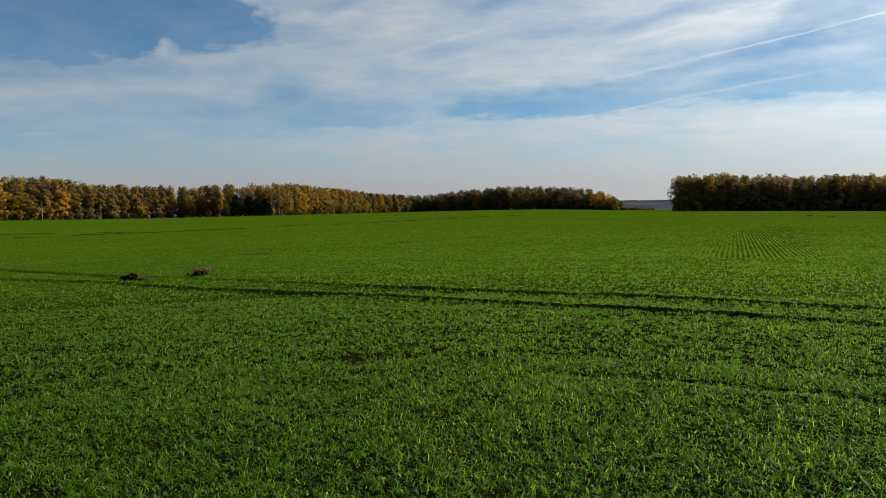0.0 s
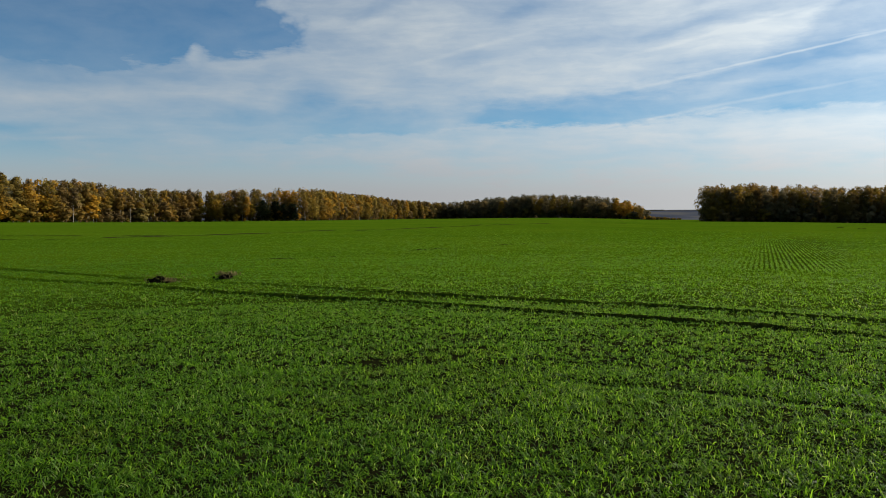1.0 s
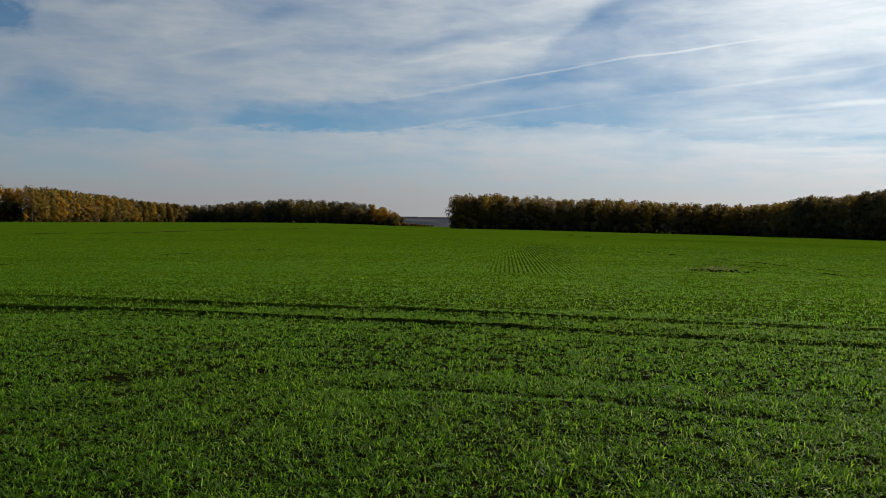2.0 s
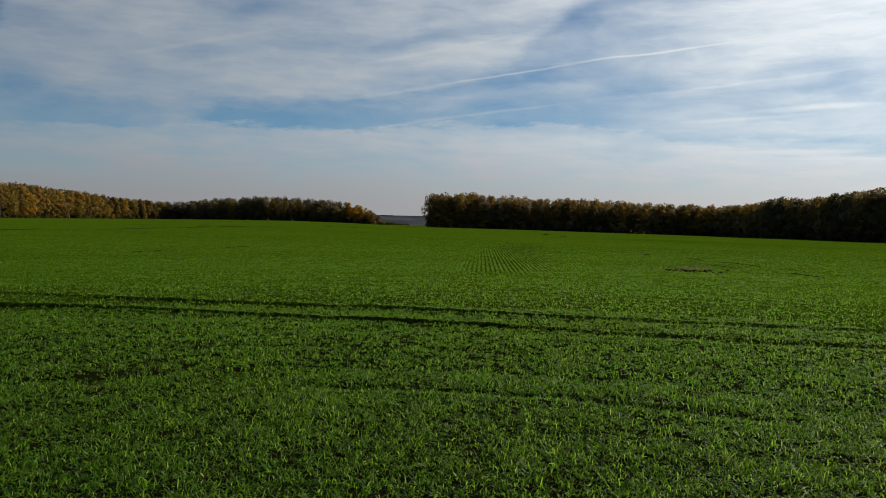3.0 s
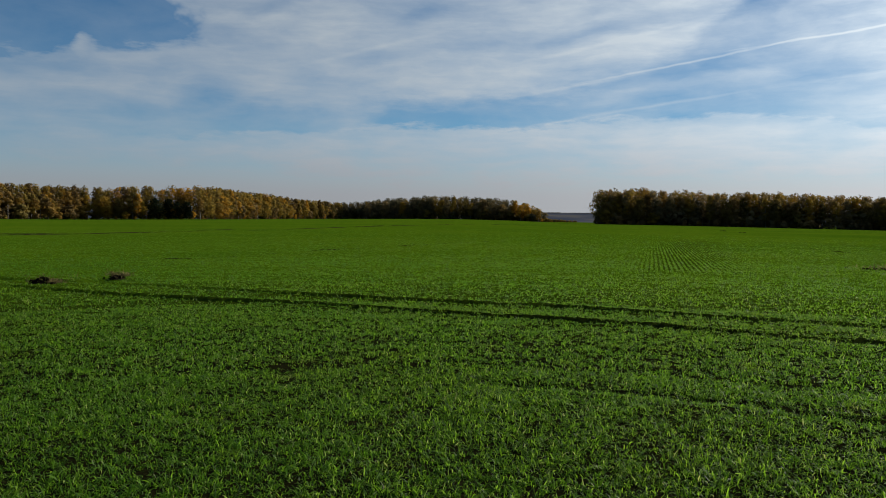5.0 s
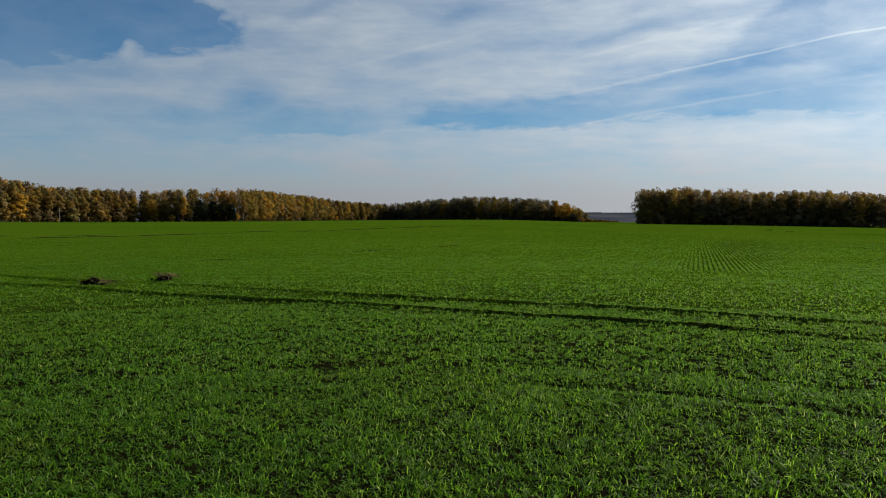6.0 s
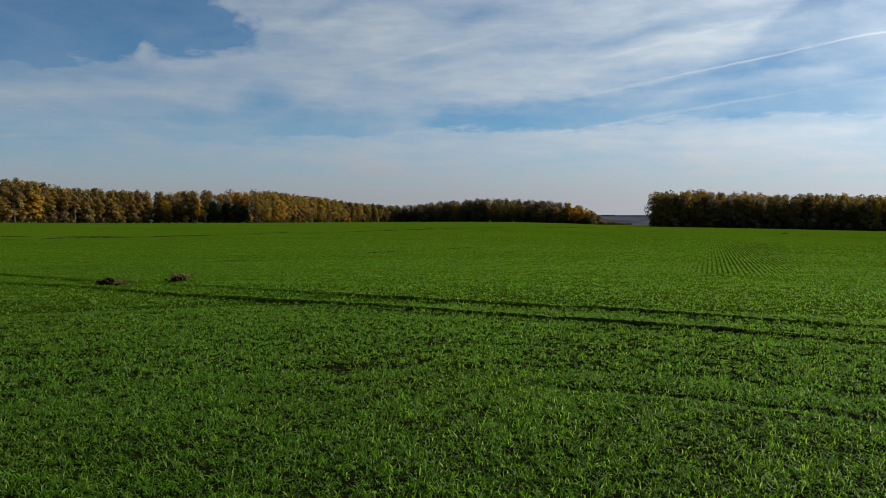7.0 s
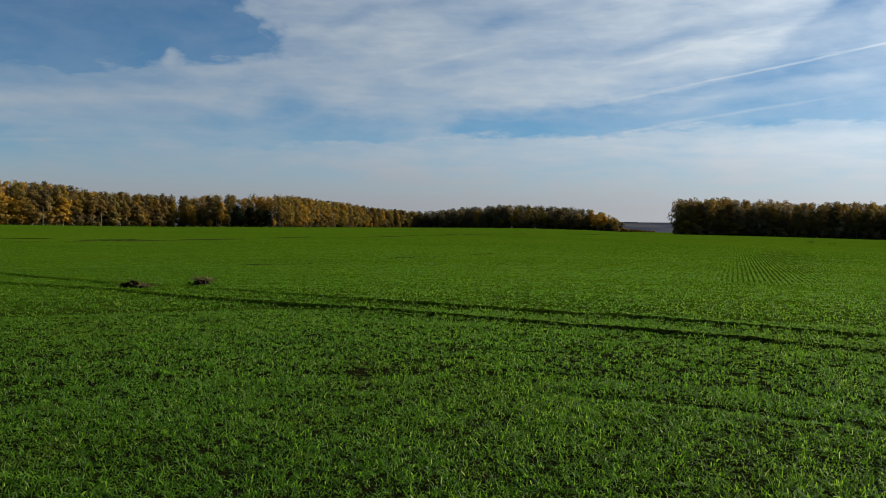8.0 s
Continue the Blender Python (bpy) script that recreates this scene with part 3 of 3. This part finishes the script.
def tree_shape(seed, tall, spread, bare, leaves, size, lobes, trunk_r=0.16):
    """One tree: tapered trunk with limbs, and a round-topped crown of leaf sprays on uneven lobes."""
    rng = np.random.default_rng(seed)
    sway = rng.normal(0, 0.012 * tall, (6, 2)).cumsum(0) * np.linspace(0, 1, 6)[:, None]
    levels = np.linspace(-0.4 / tall, 0.94, 6)
    stem = np.column_stack([sway, levels * tall])
    verts, faces = tube(stem, np.linspace(trunk_r, 0.025, 6), 7)
    wood_v, wood_f, base = [verts], [faces], len(verts)
    centres, radii = [], []
    crown = tall * (1 - bare)
    for i in range(lobes):
        u = 0.10 + 0.80 * (i + 0.5) / lobes
        h = bare + (1 - bare) * u
        belly = math.sin(math.pi * (0.20 + 0.66 * u)) ** 0.75
        turn = i * 2.4 + rng.uniform(-0.5, 0.5)
        reach = spread * belly * rng.uniform(0.25, 0.68) * (1.0 if u < 0.8 else 0.5)
        hub = np.array([np.interp(h, levels, sway[:, 0]), np.interp(h, levels, sway[:, 1]), h * tall])
        c = hub + np.array([math.cos(turn) * reach, math.sin(turn) * reach, crown * rng.uniform(-0.03, 0.03)])
        start = hub - np.array([0, 0, tall * 0.09])
        limb_v, limb_f = tube([start, (start * 0.45 + c * 0.55) - (0, 0, 0.02 * tall), c], [trunk_r * 0.36, trunk_r * 0.22, 0.02], 4)
        wood_v.append(limb_v)
        wood_f.append(limb_f + base)
        base += len(limb_v)
        r = spread * belly * rng.uniform(0.36, 0.62) + 0.2
        centres.append(c)
        radii.append(np.array([r, r * rng.uniform(0.85, 1.15), min(r * rng.uniform(0.75, 1.05), 0.15 * crown + 0.3)]))
    pts, outs = [], []
    share = np.array([r.prod() ** 0.66 for r in radii])
    middle = np.array([0, 0, tall * (bare + 0.45 * (1 - bare))])
    for c, r, k in zip(centres, radii, (share / share.sum() * leaves).astype(int)):
        d = rng.normal(0, 1, (k, 3))
        d /= np.linalg.norm(d, axis=1, keepdims=True)
        depth = rng.uniform(0.40, 1.06, (k, 1)) ** 0.5
        pts.append(c + d * r * depth)
        away = (pts[-1] - middle) / (spread, spread, crown * 0.5)
        outs.append(d + 0.5 * away)
    crown_v, crown_f, crown_n = leaf_quads(rng, np.concatenate(pts), np.concatenate(outs), size)
    hearts, ways = [], []
    for c, r in zip(centres, radii):
        d = rng.normal(0, 1, (9, 3))
        d /= np.linalg.norm(d, axis=1, keepdims=True)
        hearts.append(c + d * r * rng.uniform(0.2, 0.6, (9, 1)))
        ways.append(d)
    heart_v, heart_f, heart_n = leaf_quads(rng, np.concatenate(hearts), np.concatenate(ways), size * (2.0 if tall > 8 else 1.5))
    crown_v, crown_f = np.concatenate([crown_v, heart_v]), np.concatenate([crown_f, heart_f + len(crown_v)])
    return np.concatenate(wood_v), np.concatenate(wood_f), crown_v, crown_f, np.concatenate([crown_n, heart_n]), len(crown_f) - len(heart_f)


# kind: seed, height, half width of crown, bare share of trunk, leaf sprays, spray size, lobes, leaf, bark, words
TREE_KINDS = {
    "gold": (11, 17, 3.1, 0.13, 1150, 0.42, 12, GOLD, BIRCH_BARK, "golden autumn birch with a pale trunk at the wood's edge"),
    "gold_full": (12, 16, 4.6, 0.02, 1500, 0.46, 15, GOLD, BIRCH_BARK, "broad golden-orange autumn birch leafy down to the ground"),
    "olive": (13, 17, 4.2, 0.10, 1400, 0.46, 14, OLIVE, DARK_BARK, "olive and yellow turning tree with a rounded crown"),
    "olive_tall": (14, 18, 3.3, 0.14, 1200, 0.43, 12, OLIVE, BIRCH_BARK, "tall olive-gold birch with a bare lower trunk"),
    "russet": (15, 16.5, 2.5, 0.42, 950, 0.38, 10, BROWN, BIRCH_BARK, "thinning russet birch with pale bare stems"),
    "dark": (16, 16, 4.6, 0.03, 1400, 0.48, 14, DARK, DARK_BARK, "dark tree with a dense low crown, haze in its leaf colour"),
    "deep": (18, 15, 4.8, 0.02, 1400, 0.50, 14, RECESS_SHADE, DARK_BARK, "broad tree leafy to the ground, near black for a shaded recess"),
    "dark_tall": (17, 18, 3.8, 0.08, 1300, 0.45, 13, DARK, DARK_BARK, "tall dark olive tree with a dense crown, haze in its leaf colour"),
}
SHRUB_KINDS = {
    "gold_shrub": (31, 5.5, 1.5, 0.03, 260, 0.48, 7, GOLD, DARK_BARK, "small golden sapling at the foot of the wood"),
    "olive_shrub": (32, 4.5, 1.7, 0.03, 260, 0.48, 7, OLIVE, DARK_BARK, "low olive-brown bush at the foot of the wood"),
    "brown_shrub": (34, 5.5, 1.8, 0.03, 260, 0.46, 8, BROWN, DARK_BARK, "grey-brown half-bare thicket at the foot of the wood"),
    "dark_shrub": (33, 4.5, 1.9, 0.02, 260, 0.50, 7, DARK, DARK_BARK, "low dark bush in the shade of the wood"),
}
VARIANTS = 3
SHAPES, MODELS = {}, {}
for kinds in (TREE_KINDS, SHRUB_KINDS):
    for kind, (seed, tall, spread, bare, leaves, size, lobes, leaf, bark, words) in kinds.items():
        for variant in range(VARIANTS):
            small = kinds is SHRUB_KINDS
            wv, wf, cv, cf, cn, outer = tree_shape(seed + 100 * variant, tall, spread * (1.06 - 0.10 * variant), bare, leaves, size, lobes, trunk_r=0.06 if small else 0.115)
            SHAPES[kind, variant] = (wv, wf, cv[: 4 * outer], cn[: 4 * outer], tall, leaf, bark)
            MODELS[kind, variant] = (fast_mesh("trunk", wv, wf, bark, True), fast_mesh("crown", cv, cf, leaf, True, cn), tall, words,
                                     "shrub" if small else "tree")


def plant(kind, variant, x, y, tall, turn, group):
    trunk, crown, model_tall, words, sort = MODELS[kind, variant]
    thing = tagged(new(sort), words, sort, group)
    s = tall / model_tall
    wide = (0.5 * (s + 1.0) if sort == "tree" else 1.3 * s) * (0.92 + 0.5 * ((turn * 7.13) % 1.0)) * (1.3 if kind == "gold_full" else 1.0)
    thing.matrix_basis = pose(x, y, float(height(x, y)) - 0.12, 0, 0, turn) @ Matrix.Diagonal((wide, wide, s, 1))
    for name, mesh in (("trunk", trunk), ("crown", crown)):
        new(name, mesh).parent = thing


def pick(rng, weights):
    names = list(weights)
    w = np.array([weights[k] for k in names], float)
    return names[rng.choice(len(names), p=w / w.sum())]


def tree_height(tops, bearing, x, y):
    r = math.hypot(x, y)
    return EYE + r * math.tan(radians(float(turned(tops, bearing)))) - float(height(x, y))


def wood(seed, low, high, tops, mixes, step, rows, depth, group, words, shrubs, shrub_step, open_from=0.0, open_to=0.0):
    """A wood along the field's edge: front rows of single trees, the rest behind them as one mass."""
    rng = np.random.default_rng(seed)
    back = {}

    def into_mass(mat, verts, normals):
        back.setdefault(mat.name, (mat, [], []))
        back[mat.name][1].append(verts)
        back[mat.name][2].append(normals)

    stems = []
    for row in range(rows):
        bearing = low + rng.uniform(0, 0.3)
        while bearing < high:
            r = float(turned(EDGE, bearing)) + 5 + row * depth + rng.uniform(-2.6, 2.6)
            b = bearing + rng.normal(0, 0.12)
            x, y = r * math.sin(radians(b)), r * math.cos(radians(b))
            clump = float(vnoise(x, y, 13.0, seed))
            share = (0.50 if tops is TOPS_LEFT else 0.72) + 0.22 * clump + rng.uniform(0, 0.26 if tops is TOPS_LEFT else 0.16) if not row else 0.97 + 0.08 * clump + rng.uniform(-0.06, 0.06)
            tall = tree_height(tops, b, x, y) * share
            kind, variant, turn = pick(rng, mixes(b, row)), int(rng.integers(VARIANTS)), rng.uniform(0, 360)
            if kind == "deep":
                tall *= 0.92
                x, y = x * 0.988, y * 0.988
            if row < 1 or (row < 2 and r < 330):
                plant(kind, variant, x, y, tall, turn, group)
            else:
                wv, wf, cv, cn, model_tall, leaf, bark = SHAPES[kind, variant]
                s = tall / model_tall
                m = np.array(pose(x, y, float(height(x, y)) - 0.12, 0, 0, turn))
                quads = cv.reshape(-1, 4, 3)
                upper = np.nonzero(quads[:, 0, 2] > 0.28 * model_tall)[0]
                some = rng.permutation(upper)[: int(len(upper) * (0.80 if row < 2 else 0.40))]
                loose = quads[some]
                loose = (loose - loose.mean(1, keepdims=True)) * (1.18 if row < 2 else 1.32) + loose.mean(1, keepdims=True)
                into_mass(leaf, (loose.reshape(-1, 3) * s) @ m[:3, :3].T + m[:3, 3], cn.reshape(-1, 4, 3)[some].reshape(-1, 3) @ m[:3, :3].T)
                stems.append(((wv[:42] * s) @ m[:3, :3].T + m[:3, 3], wf[:35]))
            if row and not (open_from < b < open_to and row > 1):
                for extra in range(2):
                    ex, ey = x + rng.normal(0, 2.0), y + rng.normal(0, 2.0)
                    _, _, cv, cn, model_tall, leaf, bark = SHAPES["dark_shrub" if tops is not TOPS_LEFT else "brown_shrub", int(rng.integers(VARIANTS))]
                    some = rng.permutation(len(cv) // 4)[:60]
                    loose = cv.reshape(-1, 4, 3)[some] * (rng.uniform(3.5, 11.0) / model_tall)
                    loose = (loose - loose.mean(1, keepdims=True)) * 1.7 + loose.mean(1, keepdims=True) + (ex, ey, float(height(ex, ey)) - 0.3)
                    into_mass(leaf, loose.reshape(-1, 3), cn.reshape(-1, 4, 3)[some].reshape(-1, 3))
            slope = abs(float(turned(EDGE, bearing + 0.5)) - float(turned(EDGE, bearing - 0.5))) / (r * 0.01745)
            bearing += math.degrees(step * rng.uniform(0.55, 1.45) / r) / math.hypot(1, slope)
    heart = tagged(new("woodland"), words, "woodland", kind="stuff")
    for mat, pieces, normals in back.values():
        verts = np.concatenate(pieces)
        new("foliage", fast_mesh("foliage", verts, np.arange(len(verts)).reshape(-1, 4), mat, True, np.concatenate(normals))).parent = heart
    new("stems", fast_mesh("stems", *joined(stems), BIRCH_BARK, True)).parent = heart
    bearing = low
    while bearing < high - 0.5:
        r = float(turned(EDGE, bearing)) + rng.uniform(1.5, 5.0)
        x, y = r * math.sin(radians(bearing)), r * math.cos(radians(bearing))
        plant(pick(rng, shrubs(bearing)), int(rng.integers(VARIANTS)), x, y, 1.8 + min(7.0, 0.4 * tree_height(tops, bearing, x, y)) * rng.random() ** 1.6, rng.uniform(0, 360), group)
        bearing += math.degrees(shrub_step * rng.uniform(0.4, 1.8) / r)


def left_mix(b, row):
    # near-black trees stand in for the shade of a recess here
    if -15.4 < b < -12.4 and not row:
        return {"deep": 1}
    if row < 1 and (-35 < b < -32.2 or -30.8 < b < -28.6):
        return {"gold_full": 1}
    if row < 1 and b < -28.6:
        return {"olive": 3, "dark_tall": 2}
    if b < -28.6:
        return {"gold": 3, "olive": 3, "olive_tall": 2, "russet": 1}
    if b < -20:
        return {"russet": 6, "gold": 2, "olive_tall": 1} if not row else {"gold": 3, "olive_tall": 3, "olive": 2, "russet": 2}
    return {"gold": 3, "olive": 4, "olive_tall": 3, "russet": 2, "gold_full": 1}


def middle_mix(b, row):
    # tree colours paint the copse's sunlit end gold and its shaded face dark
    if b > 10.6:
        return {"gold": 4, "gold_full": 1, "olive_tall": 1}
    if 4.5 < b < 7.8:
        return {"olive": 3, "olive_tall": 3, "dark_tall": 2}
    return {"olive": 1, "dark_tall": 4, "dark": 4}


def right_mix(b, row):
    return {"olive": 3, "olive_tall": 1, "dark": 3, "dark_tall": 3} if b > 39 else {"olive_tall": 3, "dark_tall": 4, "olive": 2, "russet": 2}


wood(1, -44, -2.0, TOPS_LEFT, left_mix, 4.4, 4, 5.2, "trees of the long golden wood",
     "mass of golden and olive autumn trees deep in the wood", lambda b: {"brown_shrub": 5, "gold_shrub": 2, "olive_shrub": 1} if -29 < b < -19 else {"gold_shrub": 4, "olive_shrub": 3, "brown_shrub": 2}, 3.0)
wood(2, -2.4, 12.8, TOPS_MIDDLE, middle_mix, 5.2, 4, 7.0, "trees of the rounded copse",
     "mass of olive autumn trees deep in the copse, darkened for its shaded face", lambda b: {"olive_shrub": 2, "dark_shrub": 5}, 4.5)
wood(3, 17.0, 62, TOPS_RIGHT, right_mix, 4.1, 5, 5.0, "trees of the dark wood",
     "mass of dark backlit autumn trees deep in the wood", lambda b: {"dark_shrub": 5, "olive_shrub": 1}, 3.6, 31.4, 33.4)


# bushes that run down the slope at the end of the copse
bush_rng = np.random.default_rng(8)
for step in range(40):
    b = 12.7 + step * 0.068 + bush_rng.normal(0, 0.05)
    r = 528 + bush_rng.uniform(0, 30)
    bx, by = r * math.sin(radians(b)), r * math.cos(radians(b))
    plant(pick(bush_rng, {"gold_shrub": 2, "olive_shrub": 3}), int(bush_rng.integers(VARIANTS)), bx, by,
          max(1.4, 3.4 - 0.06 * step) * bush_rng.uniform(0.7, 1.1), bush_rng.uniform(0, 360), "bushes beside the copse")


# ---- old wheel tracks, dug soil, far ridge ----
def clod(rng, centre, size):
    """One rough lump of soil."""
    bm = bmesh.new()
    bmesh.ops.create_icosphere(bm, subdivisions=1, radius=1.0)
    verts = np.array([v.co for v in bm.verts])
    faces = np.array([[v.index for v in f.verts] for f in bm.faces])
    bm.free()
    verts = verts * rng.uniform(0.65, 1.25, (len(verts), 1)) * rng.uniform(0.7, 1.2, 3) * size
    return verts * (1, 1, 0.7) + centre, faces


def smooth_line(points, step):
    pts = np.array(points, float)
    along = np.r_[0, np.hypot(*np.diff(pts, axis=0).T).cumsum()]
    s = np.arange(0, along[-1], step)
    return np.interp(s, along, pts[:, 0]), np.interp(s, along, pts[:, 1])


def wheel_track(seed, points, step, wide, tall, label, broken=0.3):
    """A bank of soil beside an old wheel track, in broken runs; its near-black colour stands for the track's shadow."""
    rng = np.random.default_rng(seed)
    x, y = smooth_line(points, step)
    nx, ny = -np.gradient(y), np.gradient(x)
    ln = np.hypot(nx, ny)
    nx, ny = nx / ln, ny / ln
    lift = tall * np.clip((vnoise(x, y, 6 * step, 3) - broken) * 3, 0.0, 1) * rng.uniform(0.6, 1.2, len(x))
    shift = rng.normal(0, wide * 0.15, len(x))
    profile = ((-0.5, -0.06), (-0.22, 0.75), (0.05, 1.0), (0.3, 0.6), (0.5, -0.06))
    verts = []
    for across, up in profile:
        px, py = x + nx * (across * wide + shift), y + ny * (across * wide + shift)
        verts.append(np.column_stack([px, py, height(px, py) + np.where(up > 0, up * lift, -0.05)]))
    n = len(x)
    verts = np.concatenate(verts)
    faces = np.array([(k * n + i, k * n + i + 1, (k + 1) * n + i + 1, (k + 1) * n + i) for k in range(len(profile) - 1) for i in range(n - 1)])
    tagged(new("wheel_track", fast_mesh("wheel_track", verts, faces, SOIL, True)), label, "track", kind="structure")


wheel_track(1, [(-70, 44), (-30, 55), (-28, 61), (-21, 74), (-13.5, 85), (-6, 107), (4.6, 134), (19, 158), (40, 185)], 0.6, 0.26, 0.06, "dark old wheel track across the green field", 0.26)
wheel_track(2, [(-75, 54), (-34, 66), (-24.5, 70), (-15.5, 92), (-7, 104), (3, 140)], 0.6, 0.22, 0.05, "second dark wheel track across the green field", 0.38)
wheel_track(3, [(-7.5, 27.5), (-5.7, 28.6), (-4.9, 29.9), (-2.4, 35.2), (1.5, 40.4), (8, 50)], 0.3, 0.16, 0.03, "faint broken wheel track in young wheat", 0.58)
wheel_track(4, [(26, 43), (24.3, 34.2), (23.4, 29), (22, 24), (20.9, 20.3), (20.4, 17), (20, 14)], 0.25, 0.13, 0.035, "dark wheel track in young wheat", 0.28)
wheel_track(5, [(22.3, 32), (20.7, 26.4), (19.9, 23), (19.7, 20.8), (18.9, 17)], 0.25, 0.11, 0.03, "faint broken wheel track in young wheat", 0.45)


wheel_track(6, [(66.2, 139.5), (67.2, 138.9)], 0.15, 0.35, 0.13, "short dark furrow far out in the wheat", 0.0)
wheel_track(7, [(60.9, 121.4), (61.9, 120.9)], 0.15, 0.3, 0.11, "short dark furrow far out in the wheat", 0.0)


def soil_heap(seed, x, y, wide, tall, count, straw, label):
    """Turned-over soil: a low mound with loose clods on and around it."""
    rng = np.random.default_rng(seed)
    thing = tagged(new("soil_heap"), label, "soil")
    thing.matrix_basis = pose(x, y, float(height(x, y)))
    gx, gy = np.meshgrid(np.linspace(-1.3, 1.3, 27), np.linspace(-1, 1, 21))
    d = np.hypot(gx / 1.3, gy)
    px, py = x + gx * wide, y + gy * wide
    bump = np.clip(1 - d, 0, 1) ** 0.7 * (0.25 + 1.3 * vnoise(px, py, 0.33, 3)) * tall - 0.04 - 0.1 * np.clip(d - 0.9, 0, 1)
    verts = np.column_stack([gx.ravel() * wide, gy.ravel() * wide, (height(px, py) - float(height(x, y)) + bump).ravel()])
    a = (np.arange(20)[:, None] * 27 + np.arange(26)[None]).ravel()
    new("mound", fast_mesh("mound", verts, np.stack([a, a + 1, a + 28, a + 27], 1), SOIL, True)).parent = thing
    k = straw
    sx, sy = x + rng.normal(0.30 * wide, 0.55 * wide, k), y + rng.normal(0, 0.30 * wide, k) + 0.45 * wide
    straw_v, straw_f = blades(rng, sx, sy, 2, 0.014, 0.17, 1)
    straw_v = straw_v - (x, y, float(height(x, y)) - 0.03 - 0.4 * tall)
    part_straw = new("dry_straw", fast_mesh("dry_straw", straw_v, straw_f, STRAW))
    part_straw.parent = thing
    part_straw["label"] = "dry tan straw"
    part_straw["kind"] = "stuff"
    for k in range(count):
        cx, cy = rng.normal(0, 0.5 * wide), rng.normal(0, 0.38 * wide)
        size = rng.uniform(0.02, 0.06) * (1.6 if k < 6 else 1)
        ground_z = float(height(x + cx, y + cy)) - float(height(x, y))
        up = max(0.0, 1 - math.hypot(cx / 1.3, cy) / wide) ** 0.7 * 0.8 * tall
        v, f = clod(rng, (0, 0, 0), size)
        piece = new("clod", fast_mesh("clod", v, f, SOIL))
        piece.parent = thing
        piece.location = (cx, cy, ground_z + up + size * 0.25)


soil_heap(1, -7.45, 18.45, 0.40, 0.13, 44, 170, "dark dug-up soil with loose clods and dry straw in the wheat")
soil_heap(2, -6.12, 19.25, 0.26, 0.08, 22, 150, "small dark soil heap with dry straw in the wheat")
soil_heap(3, 16.6, 22.9, 1.0, 0.0, 110, 130, "patch of rough dark clods in the wheat")


def far_wood(seed, low, high, r_low, r_high, count, tall, label):
    """A belt of trees on the far ridge, as loose clumps."""
    rng = np.random.default_rng(seed)
    pieces = []
    for _ in range(count):
        r, b = rng.uniform(r_low, r_high), radians(rng.uniform(low, high))
        x, y = r * math.sin(b), r * math.cos(b)
        v, f = clod(rng, (0, 0, 0), 1.0)
        pieces.append((v * (tall * 0.8, tall * 0.8, tall * rng.uniform(0.6, 1.0)) + (x, y, float(height(x, y)) + tall * 0.3), f))
    tagged(new("far_wood", fast_mesh("far_wood", *joined(pieces), DARK)), label, "woodland", kind="stuff")


far_wood(1, 12.4, 14.2, 4150, 4300, 200, 5, "dark belt of trees on the far ridge")
far_wood(2, 14.2, 17.0, 4300, 4400, 160, 3.5, "thin dark tree line on the far ridge")
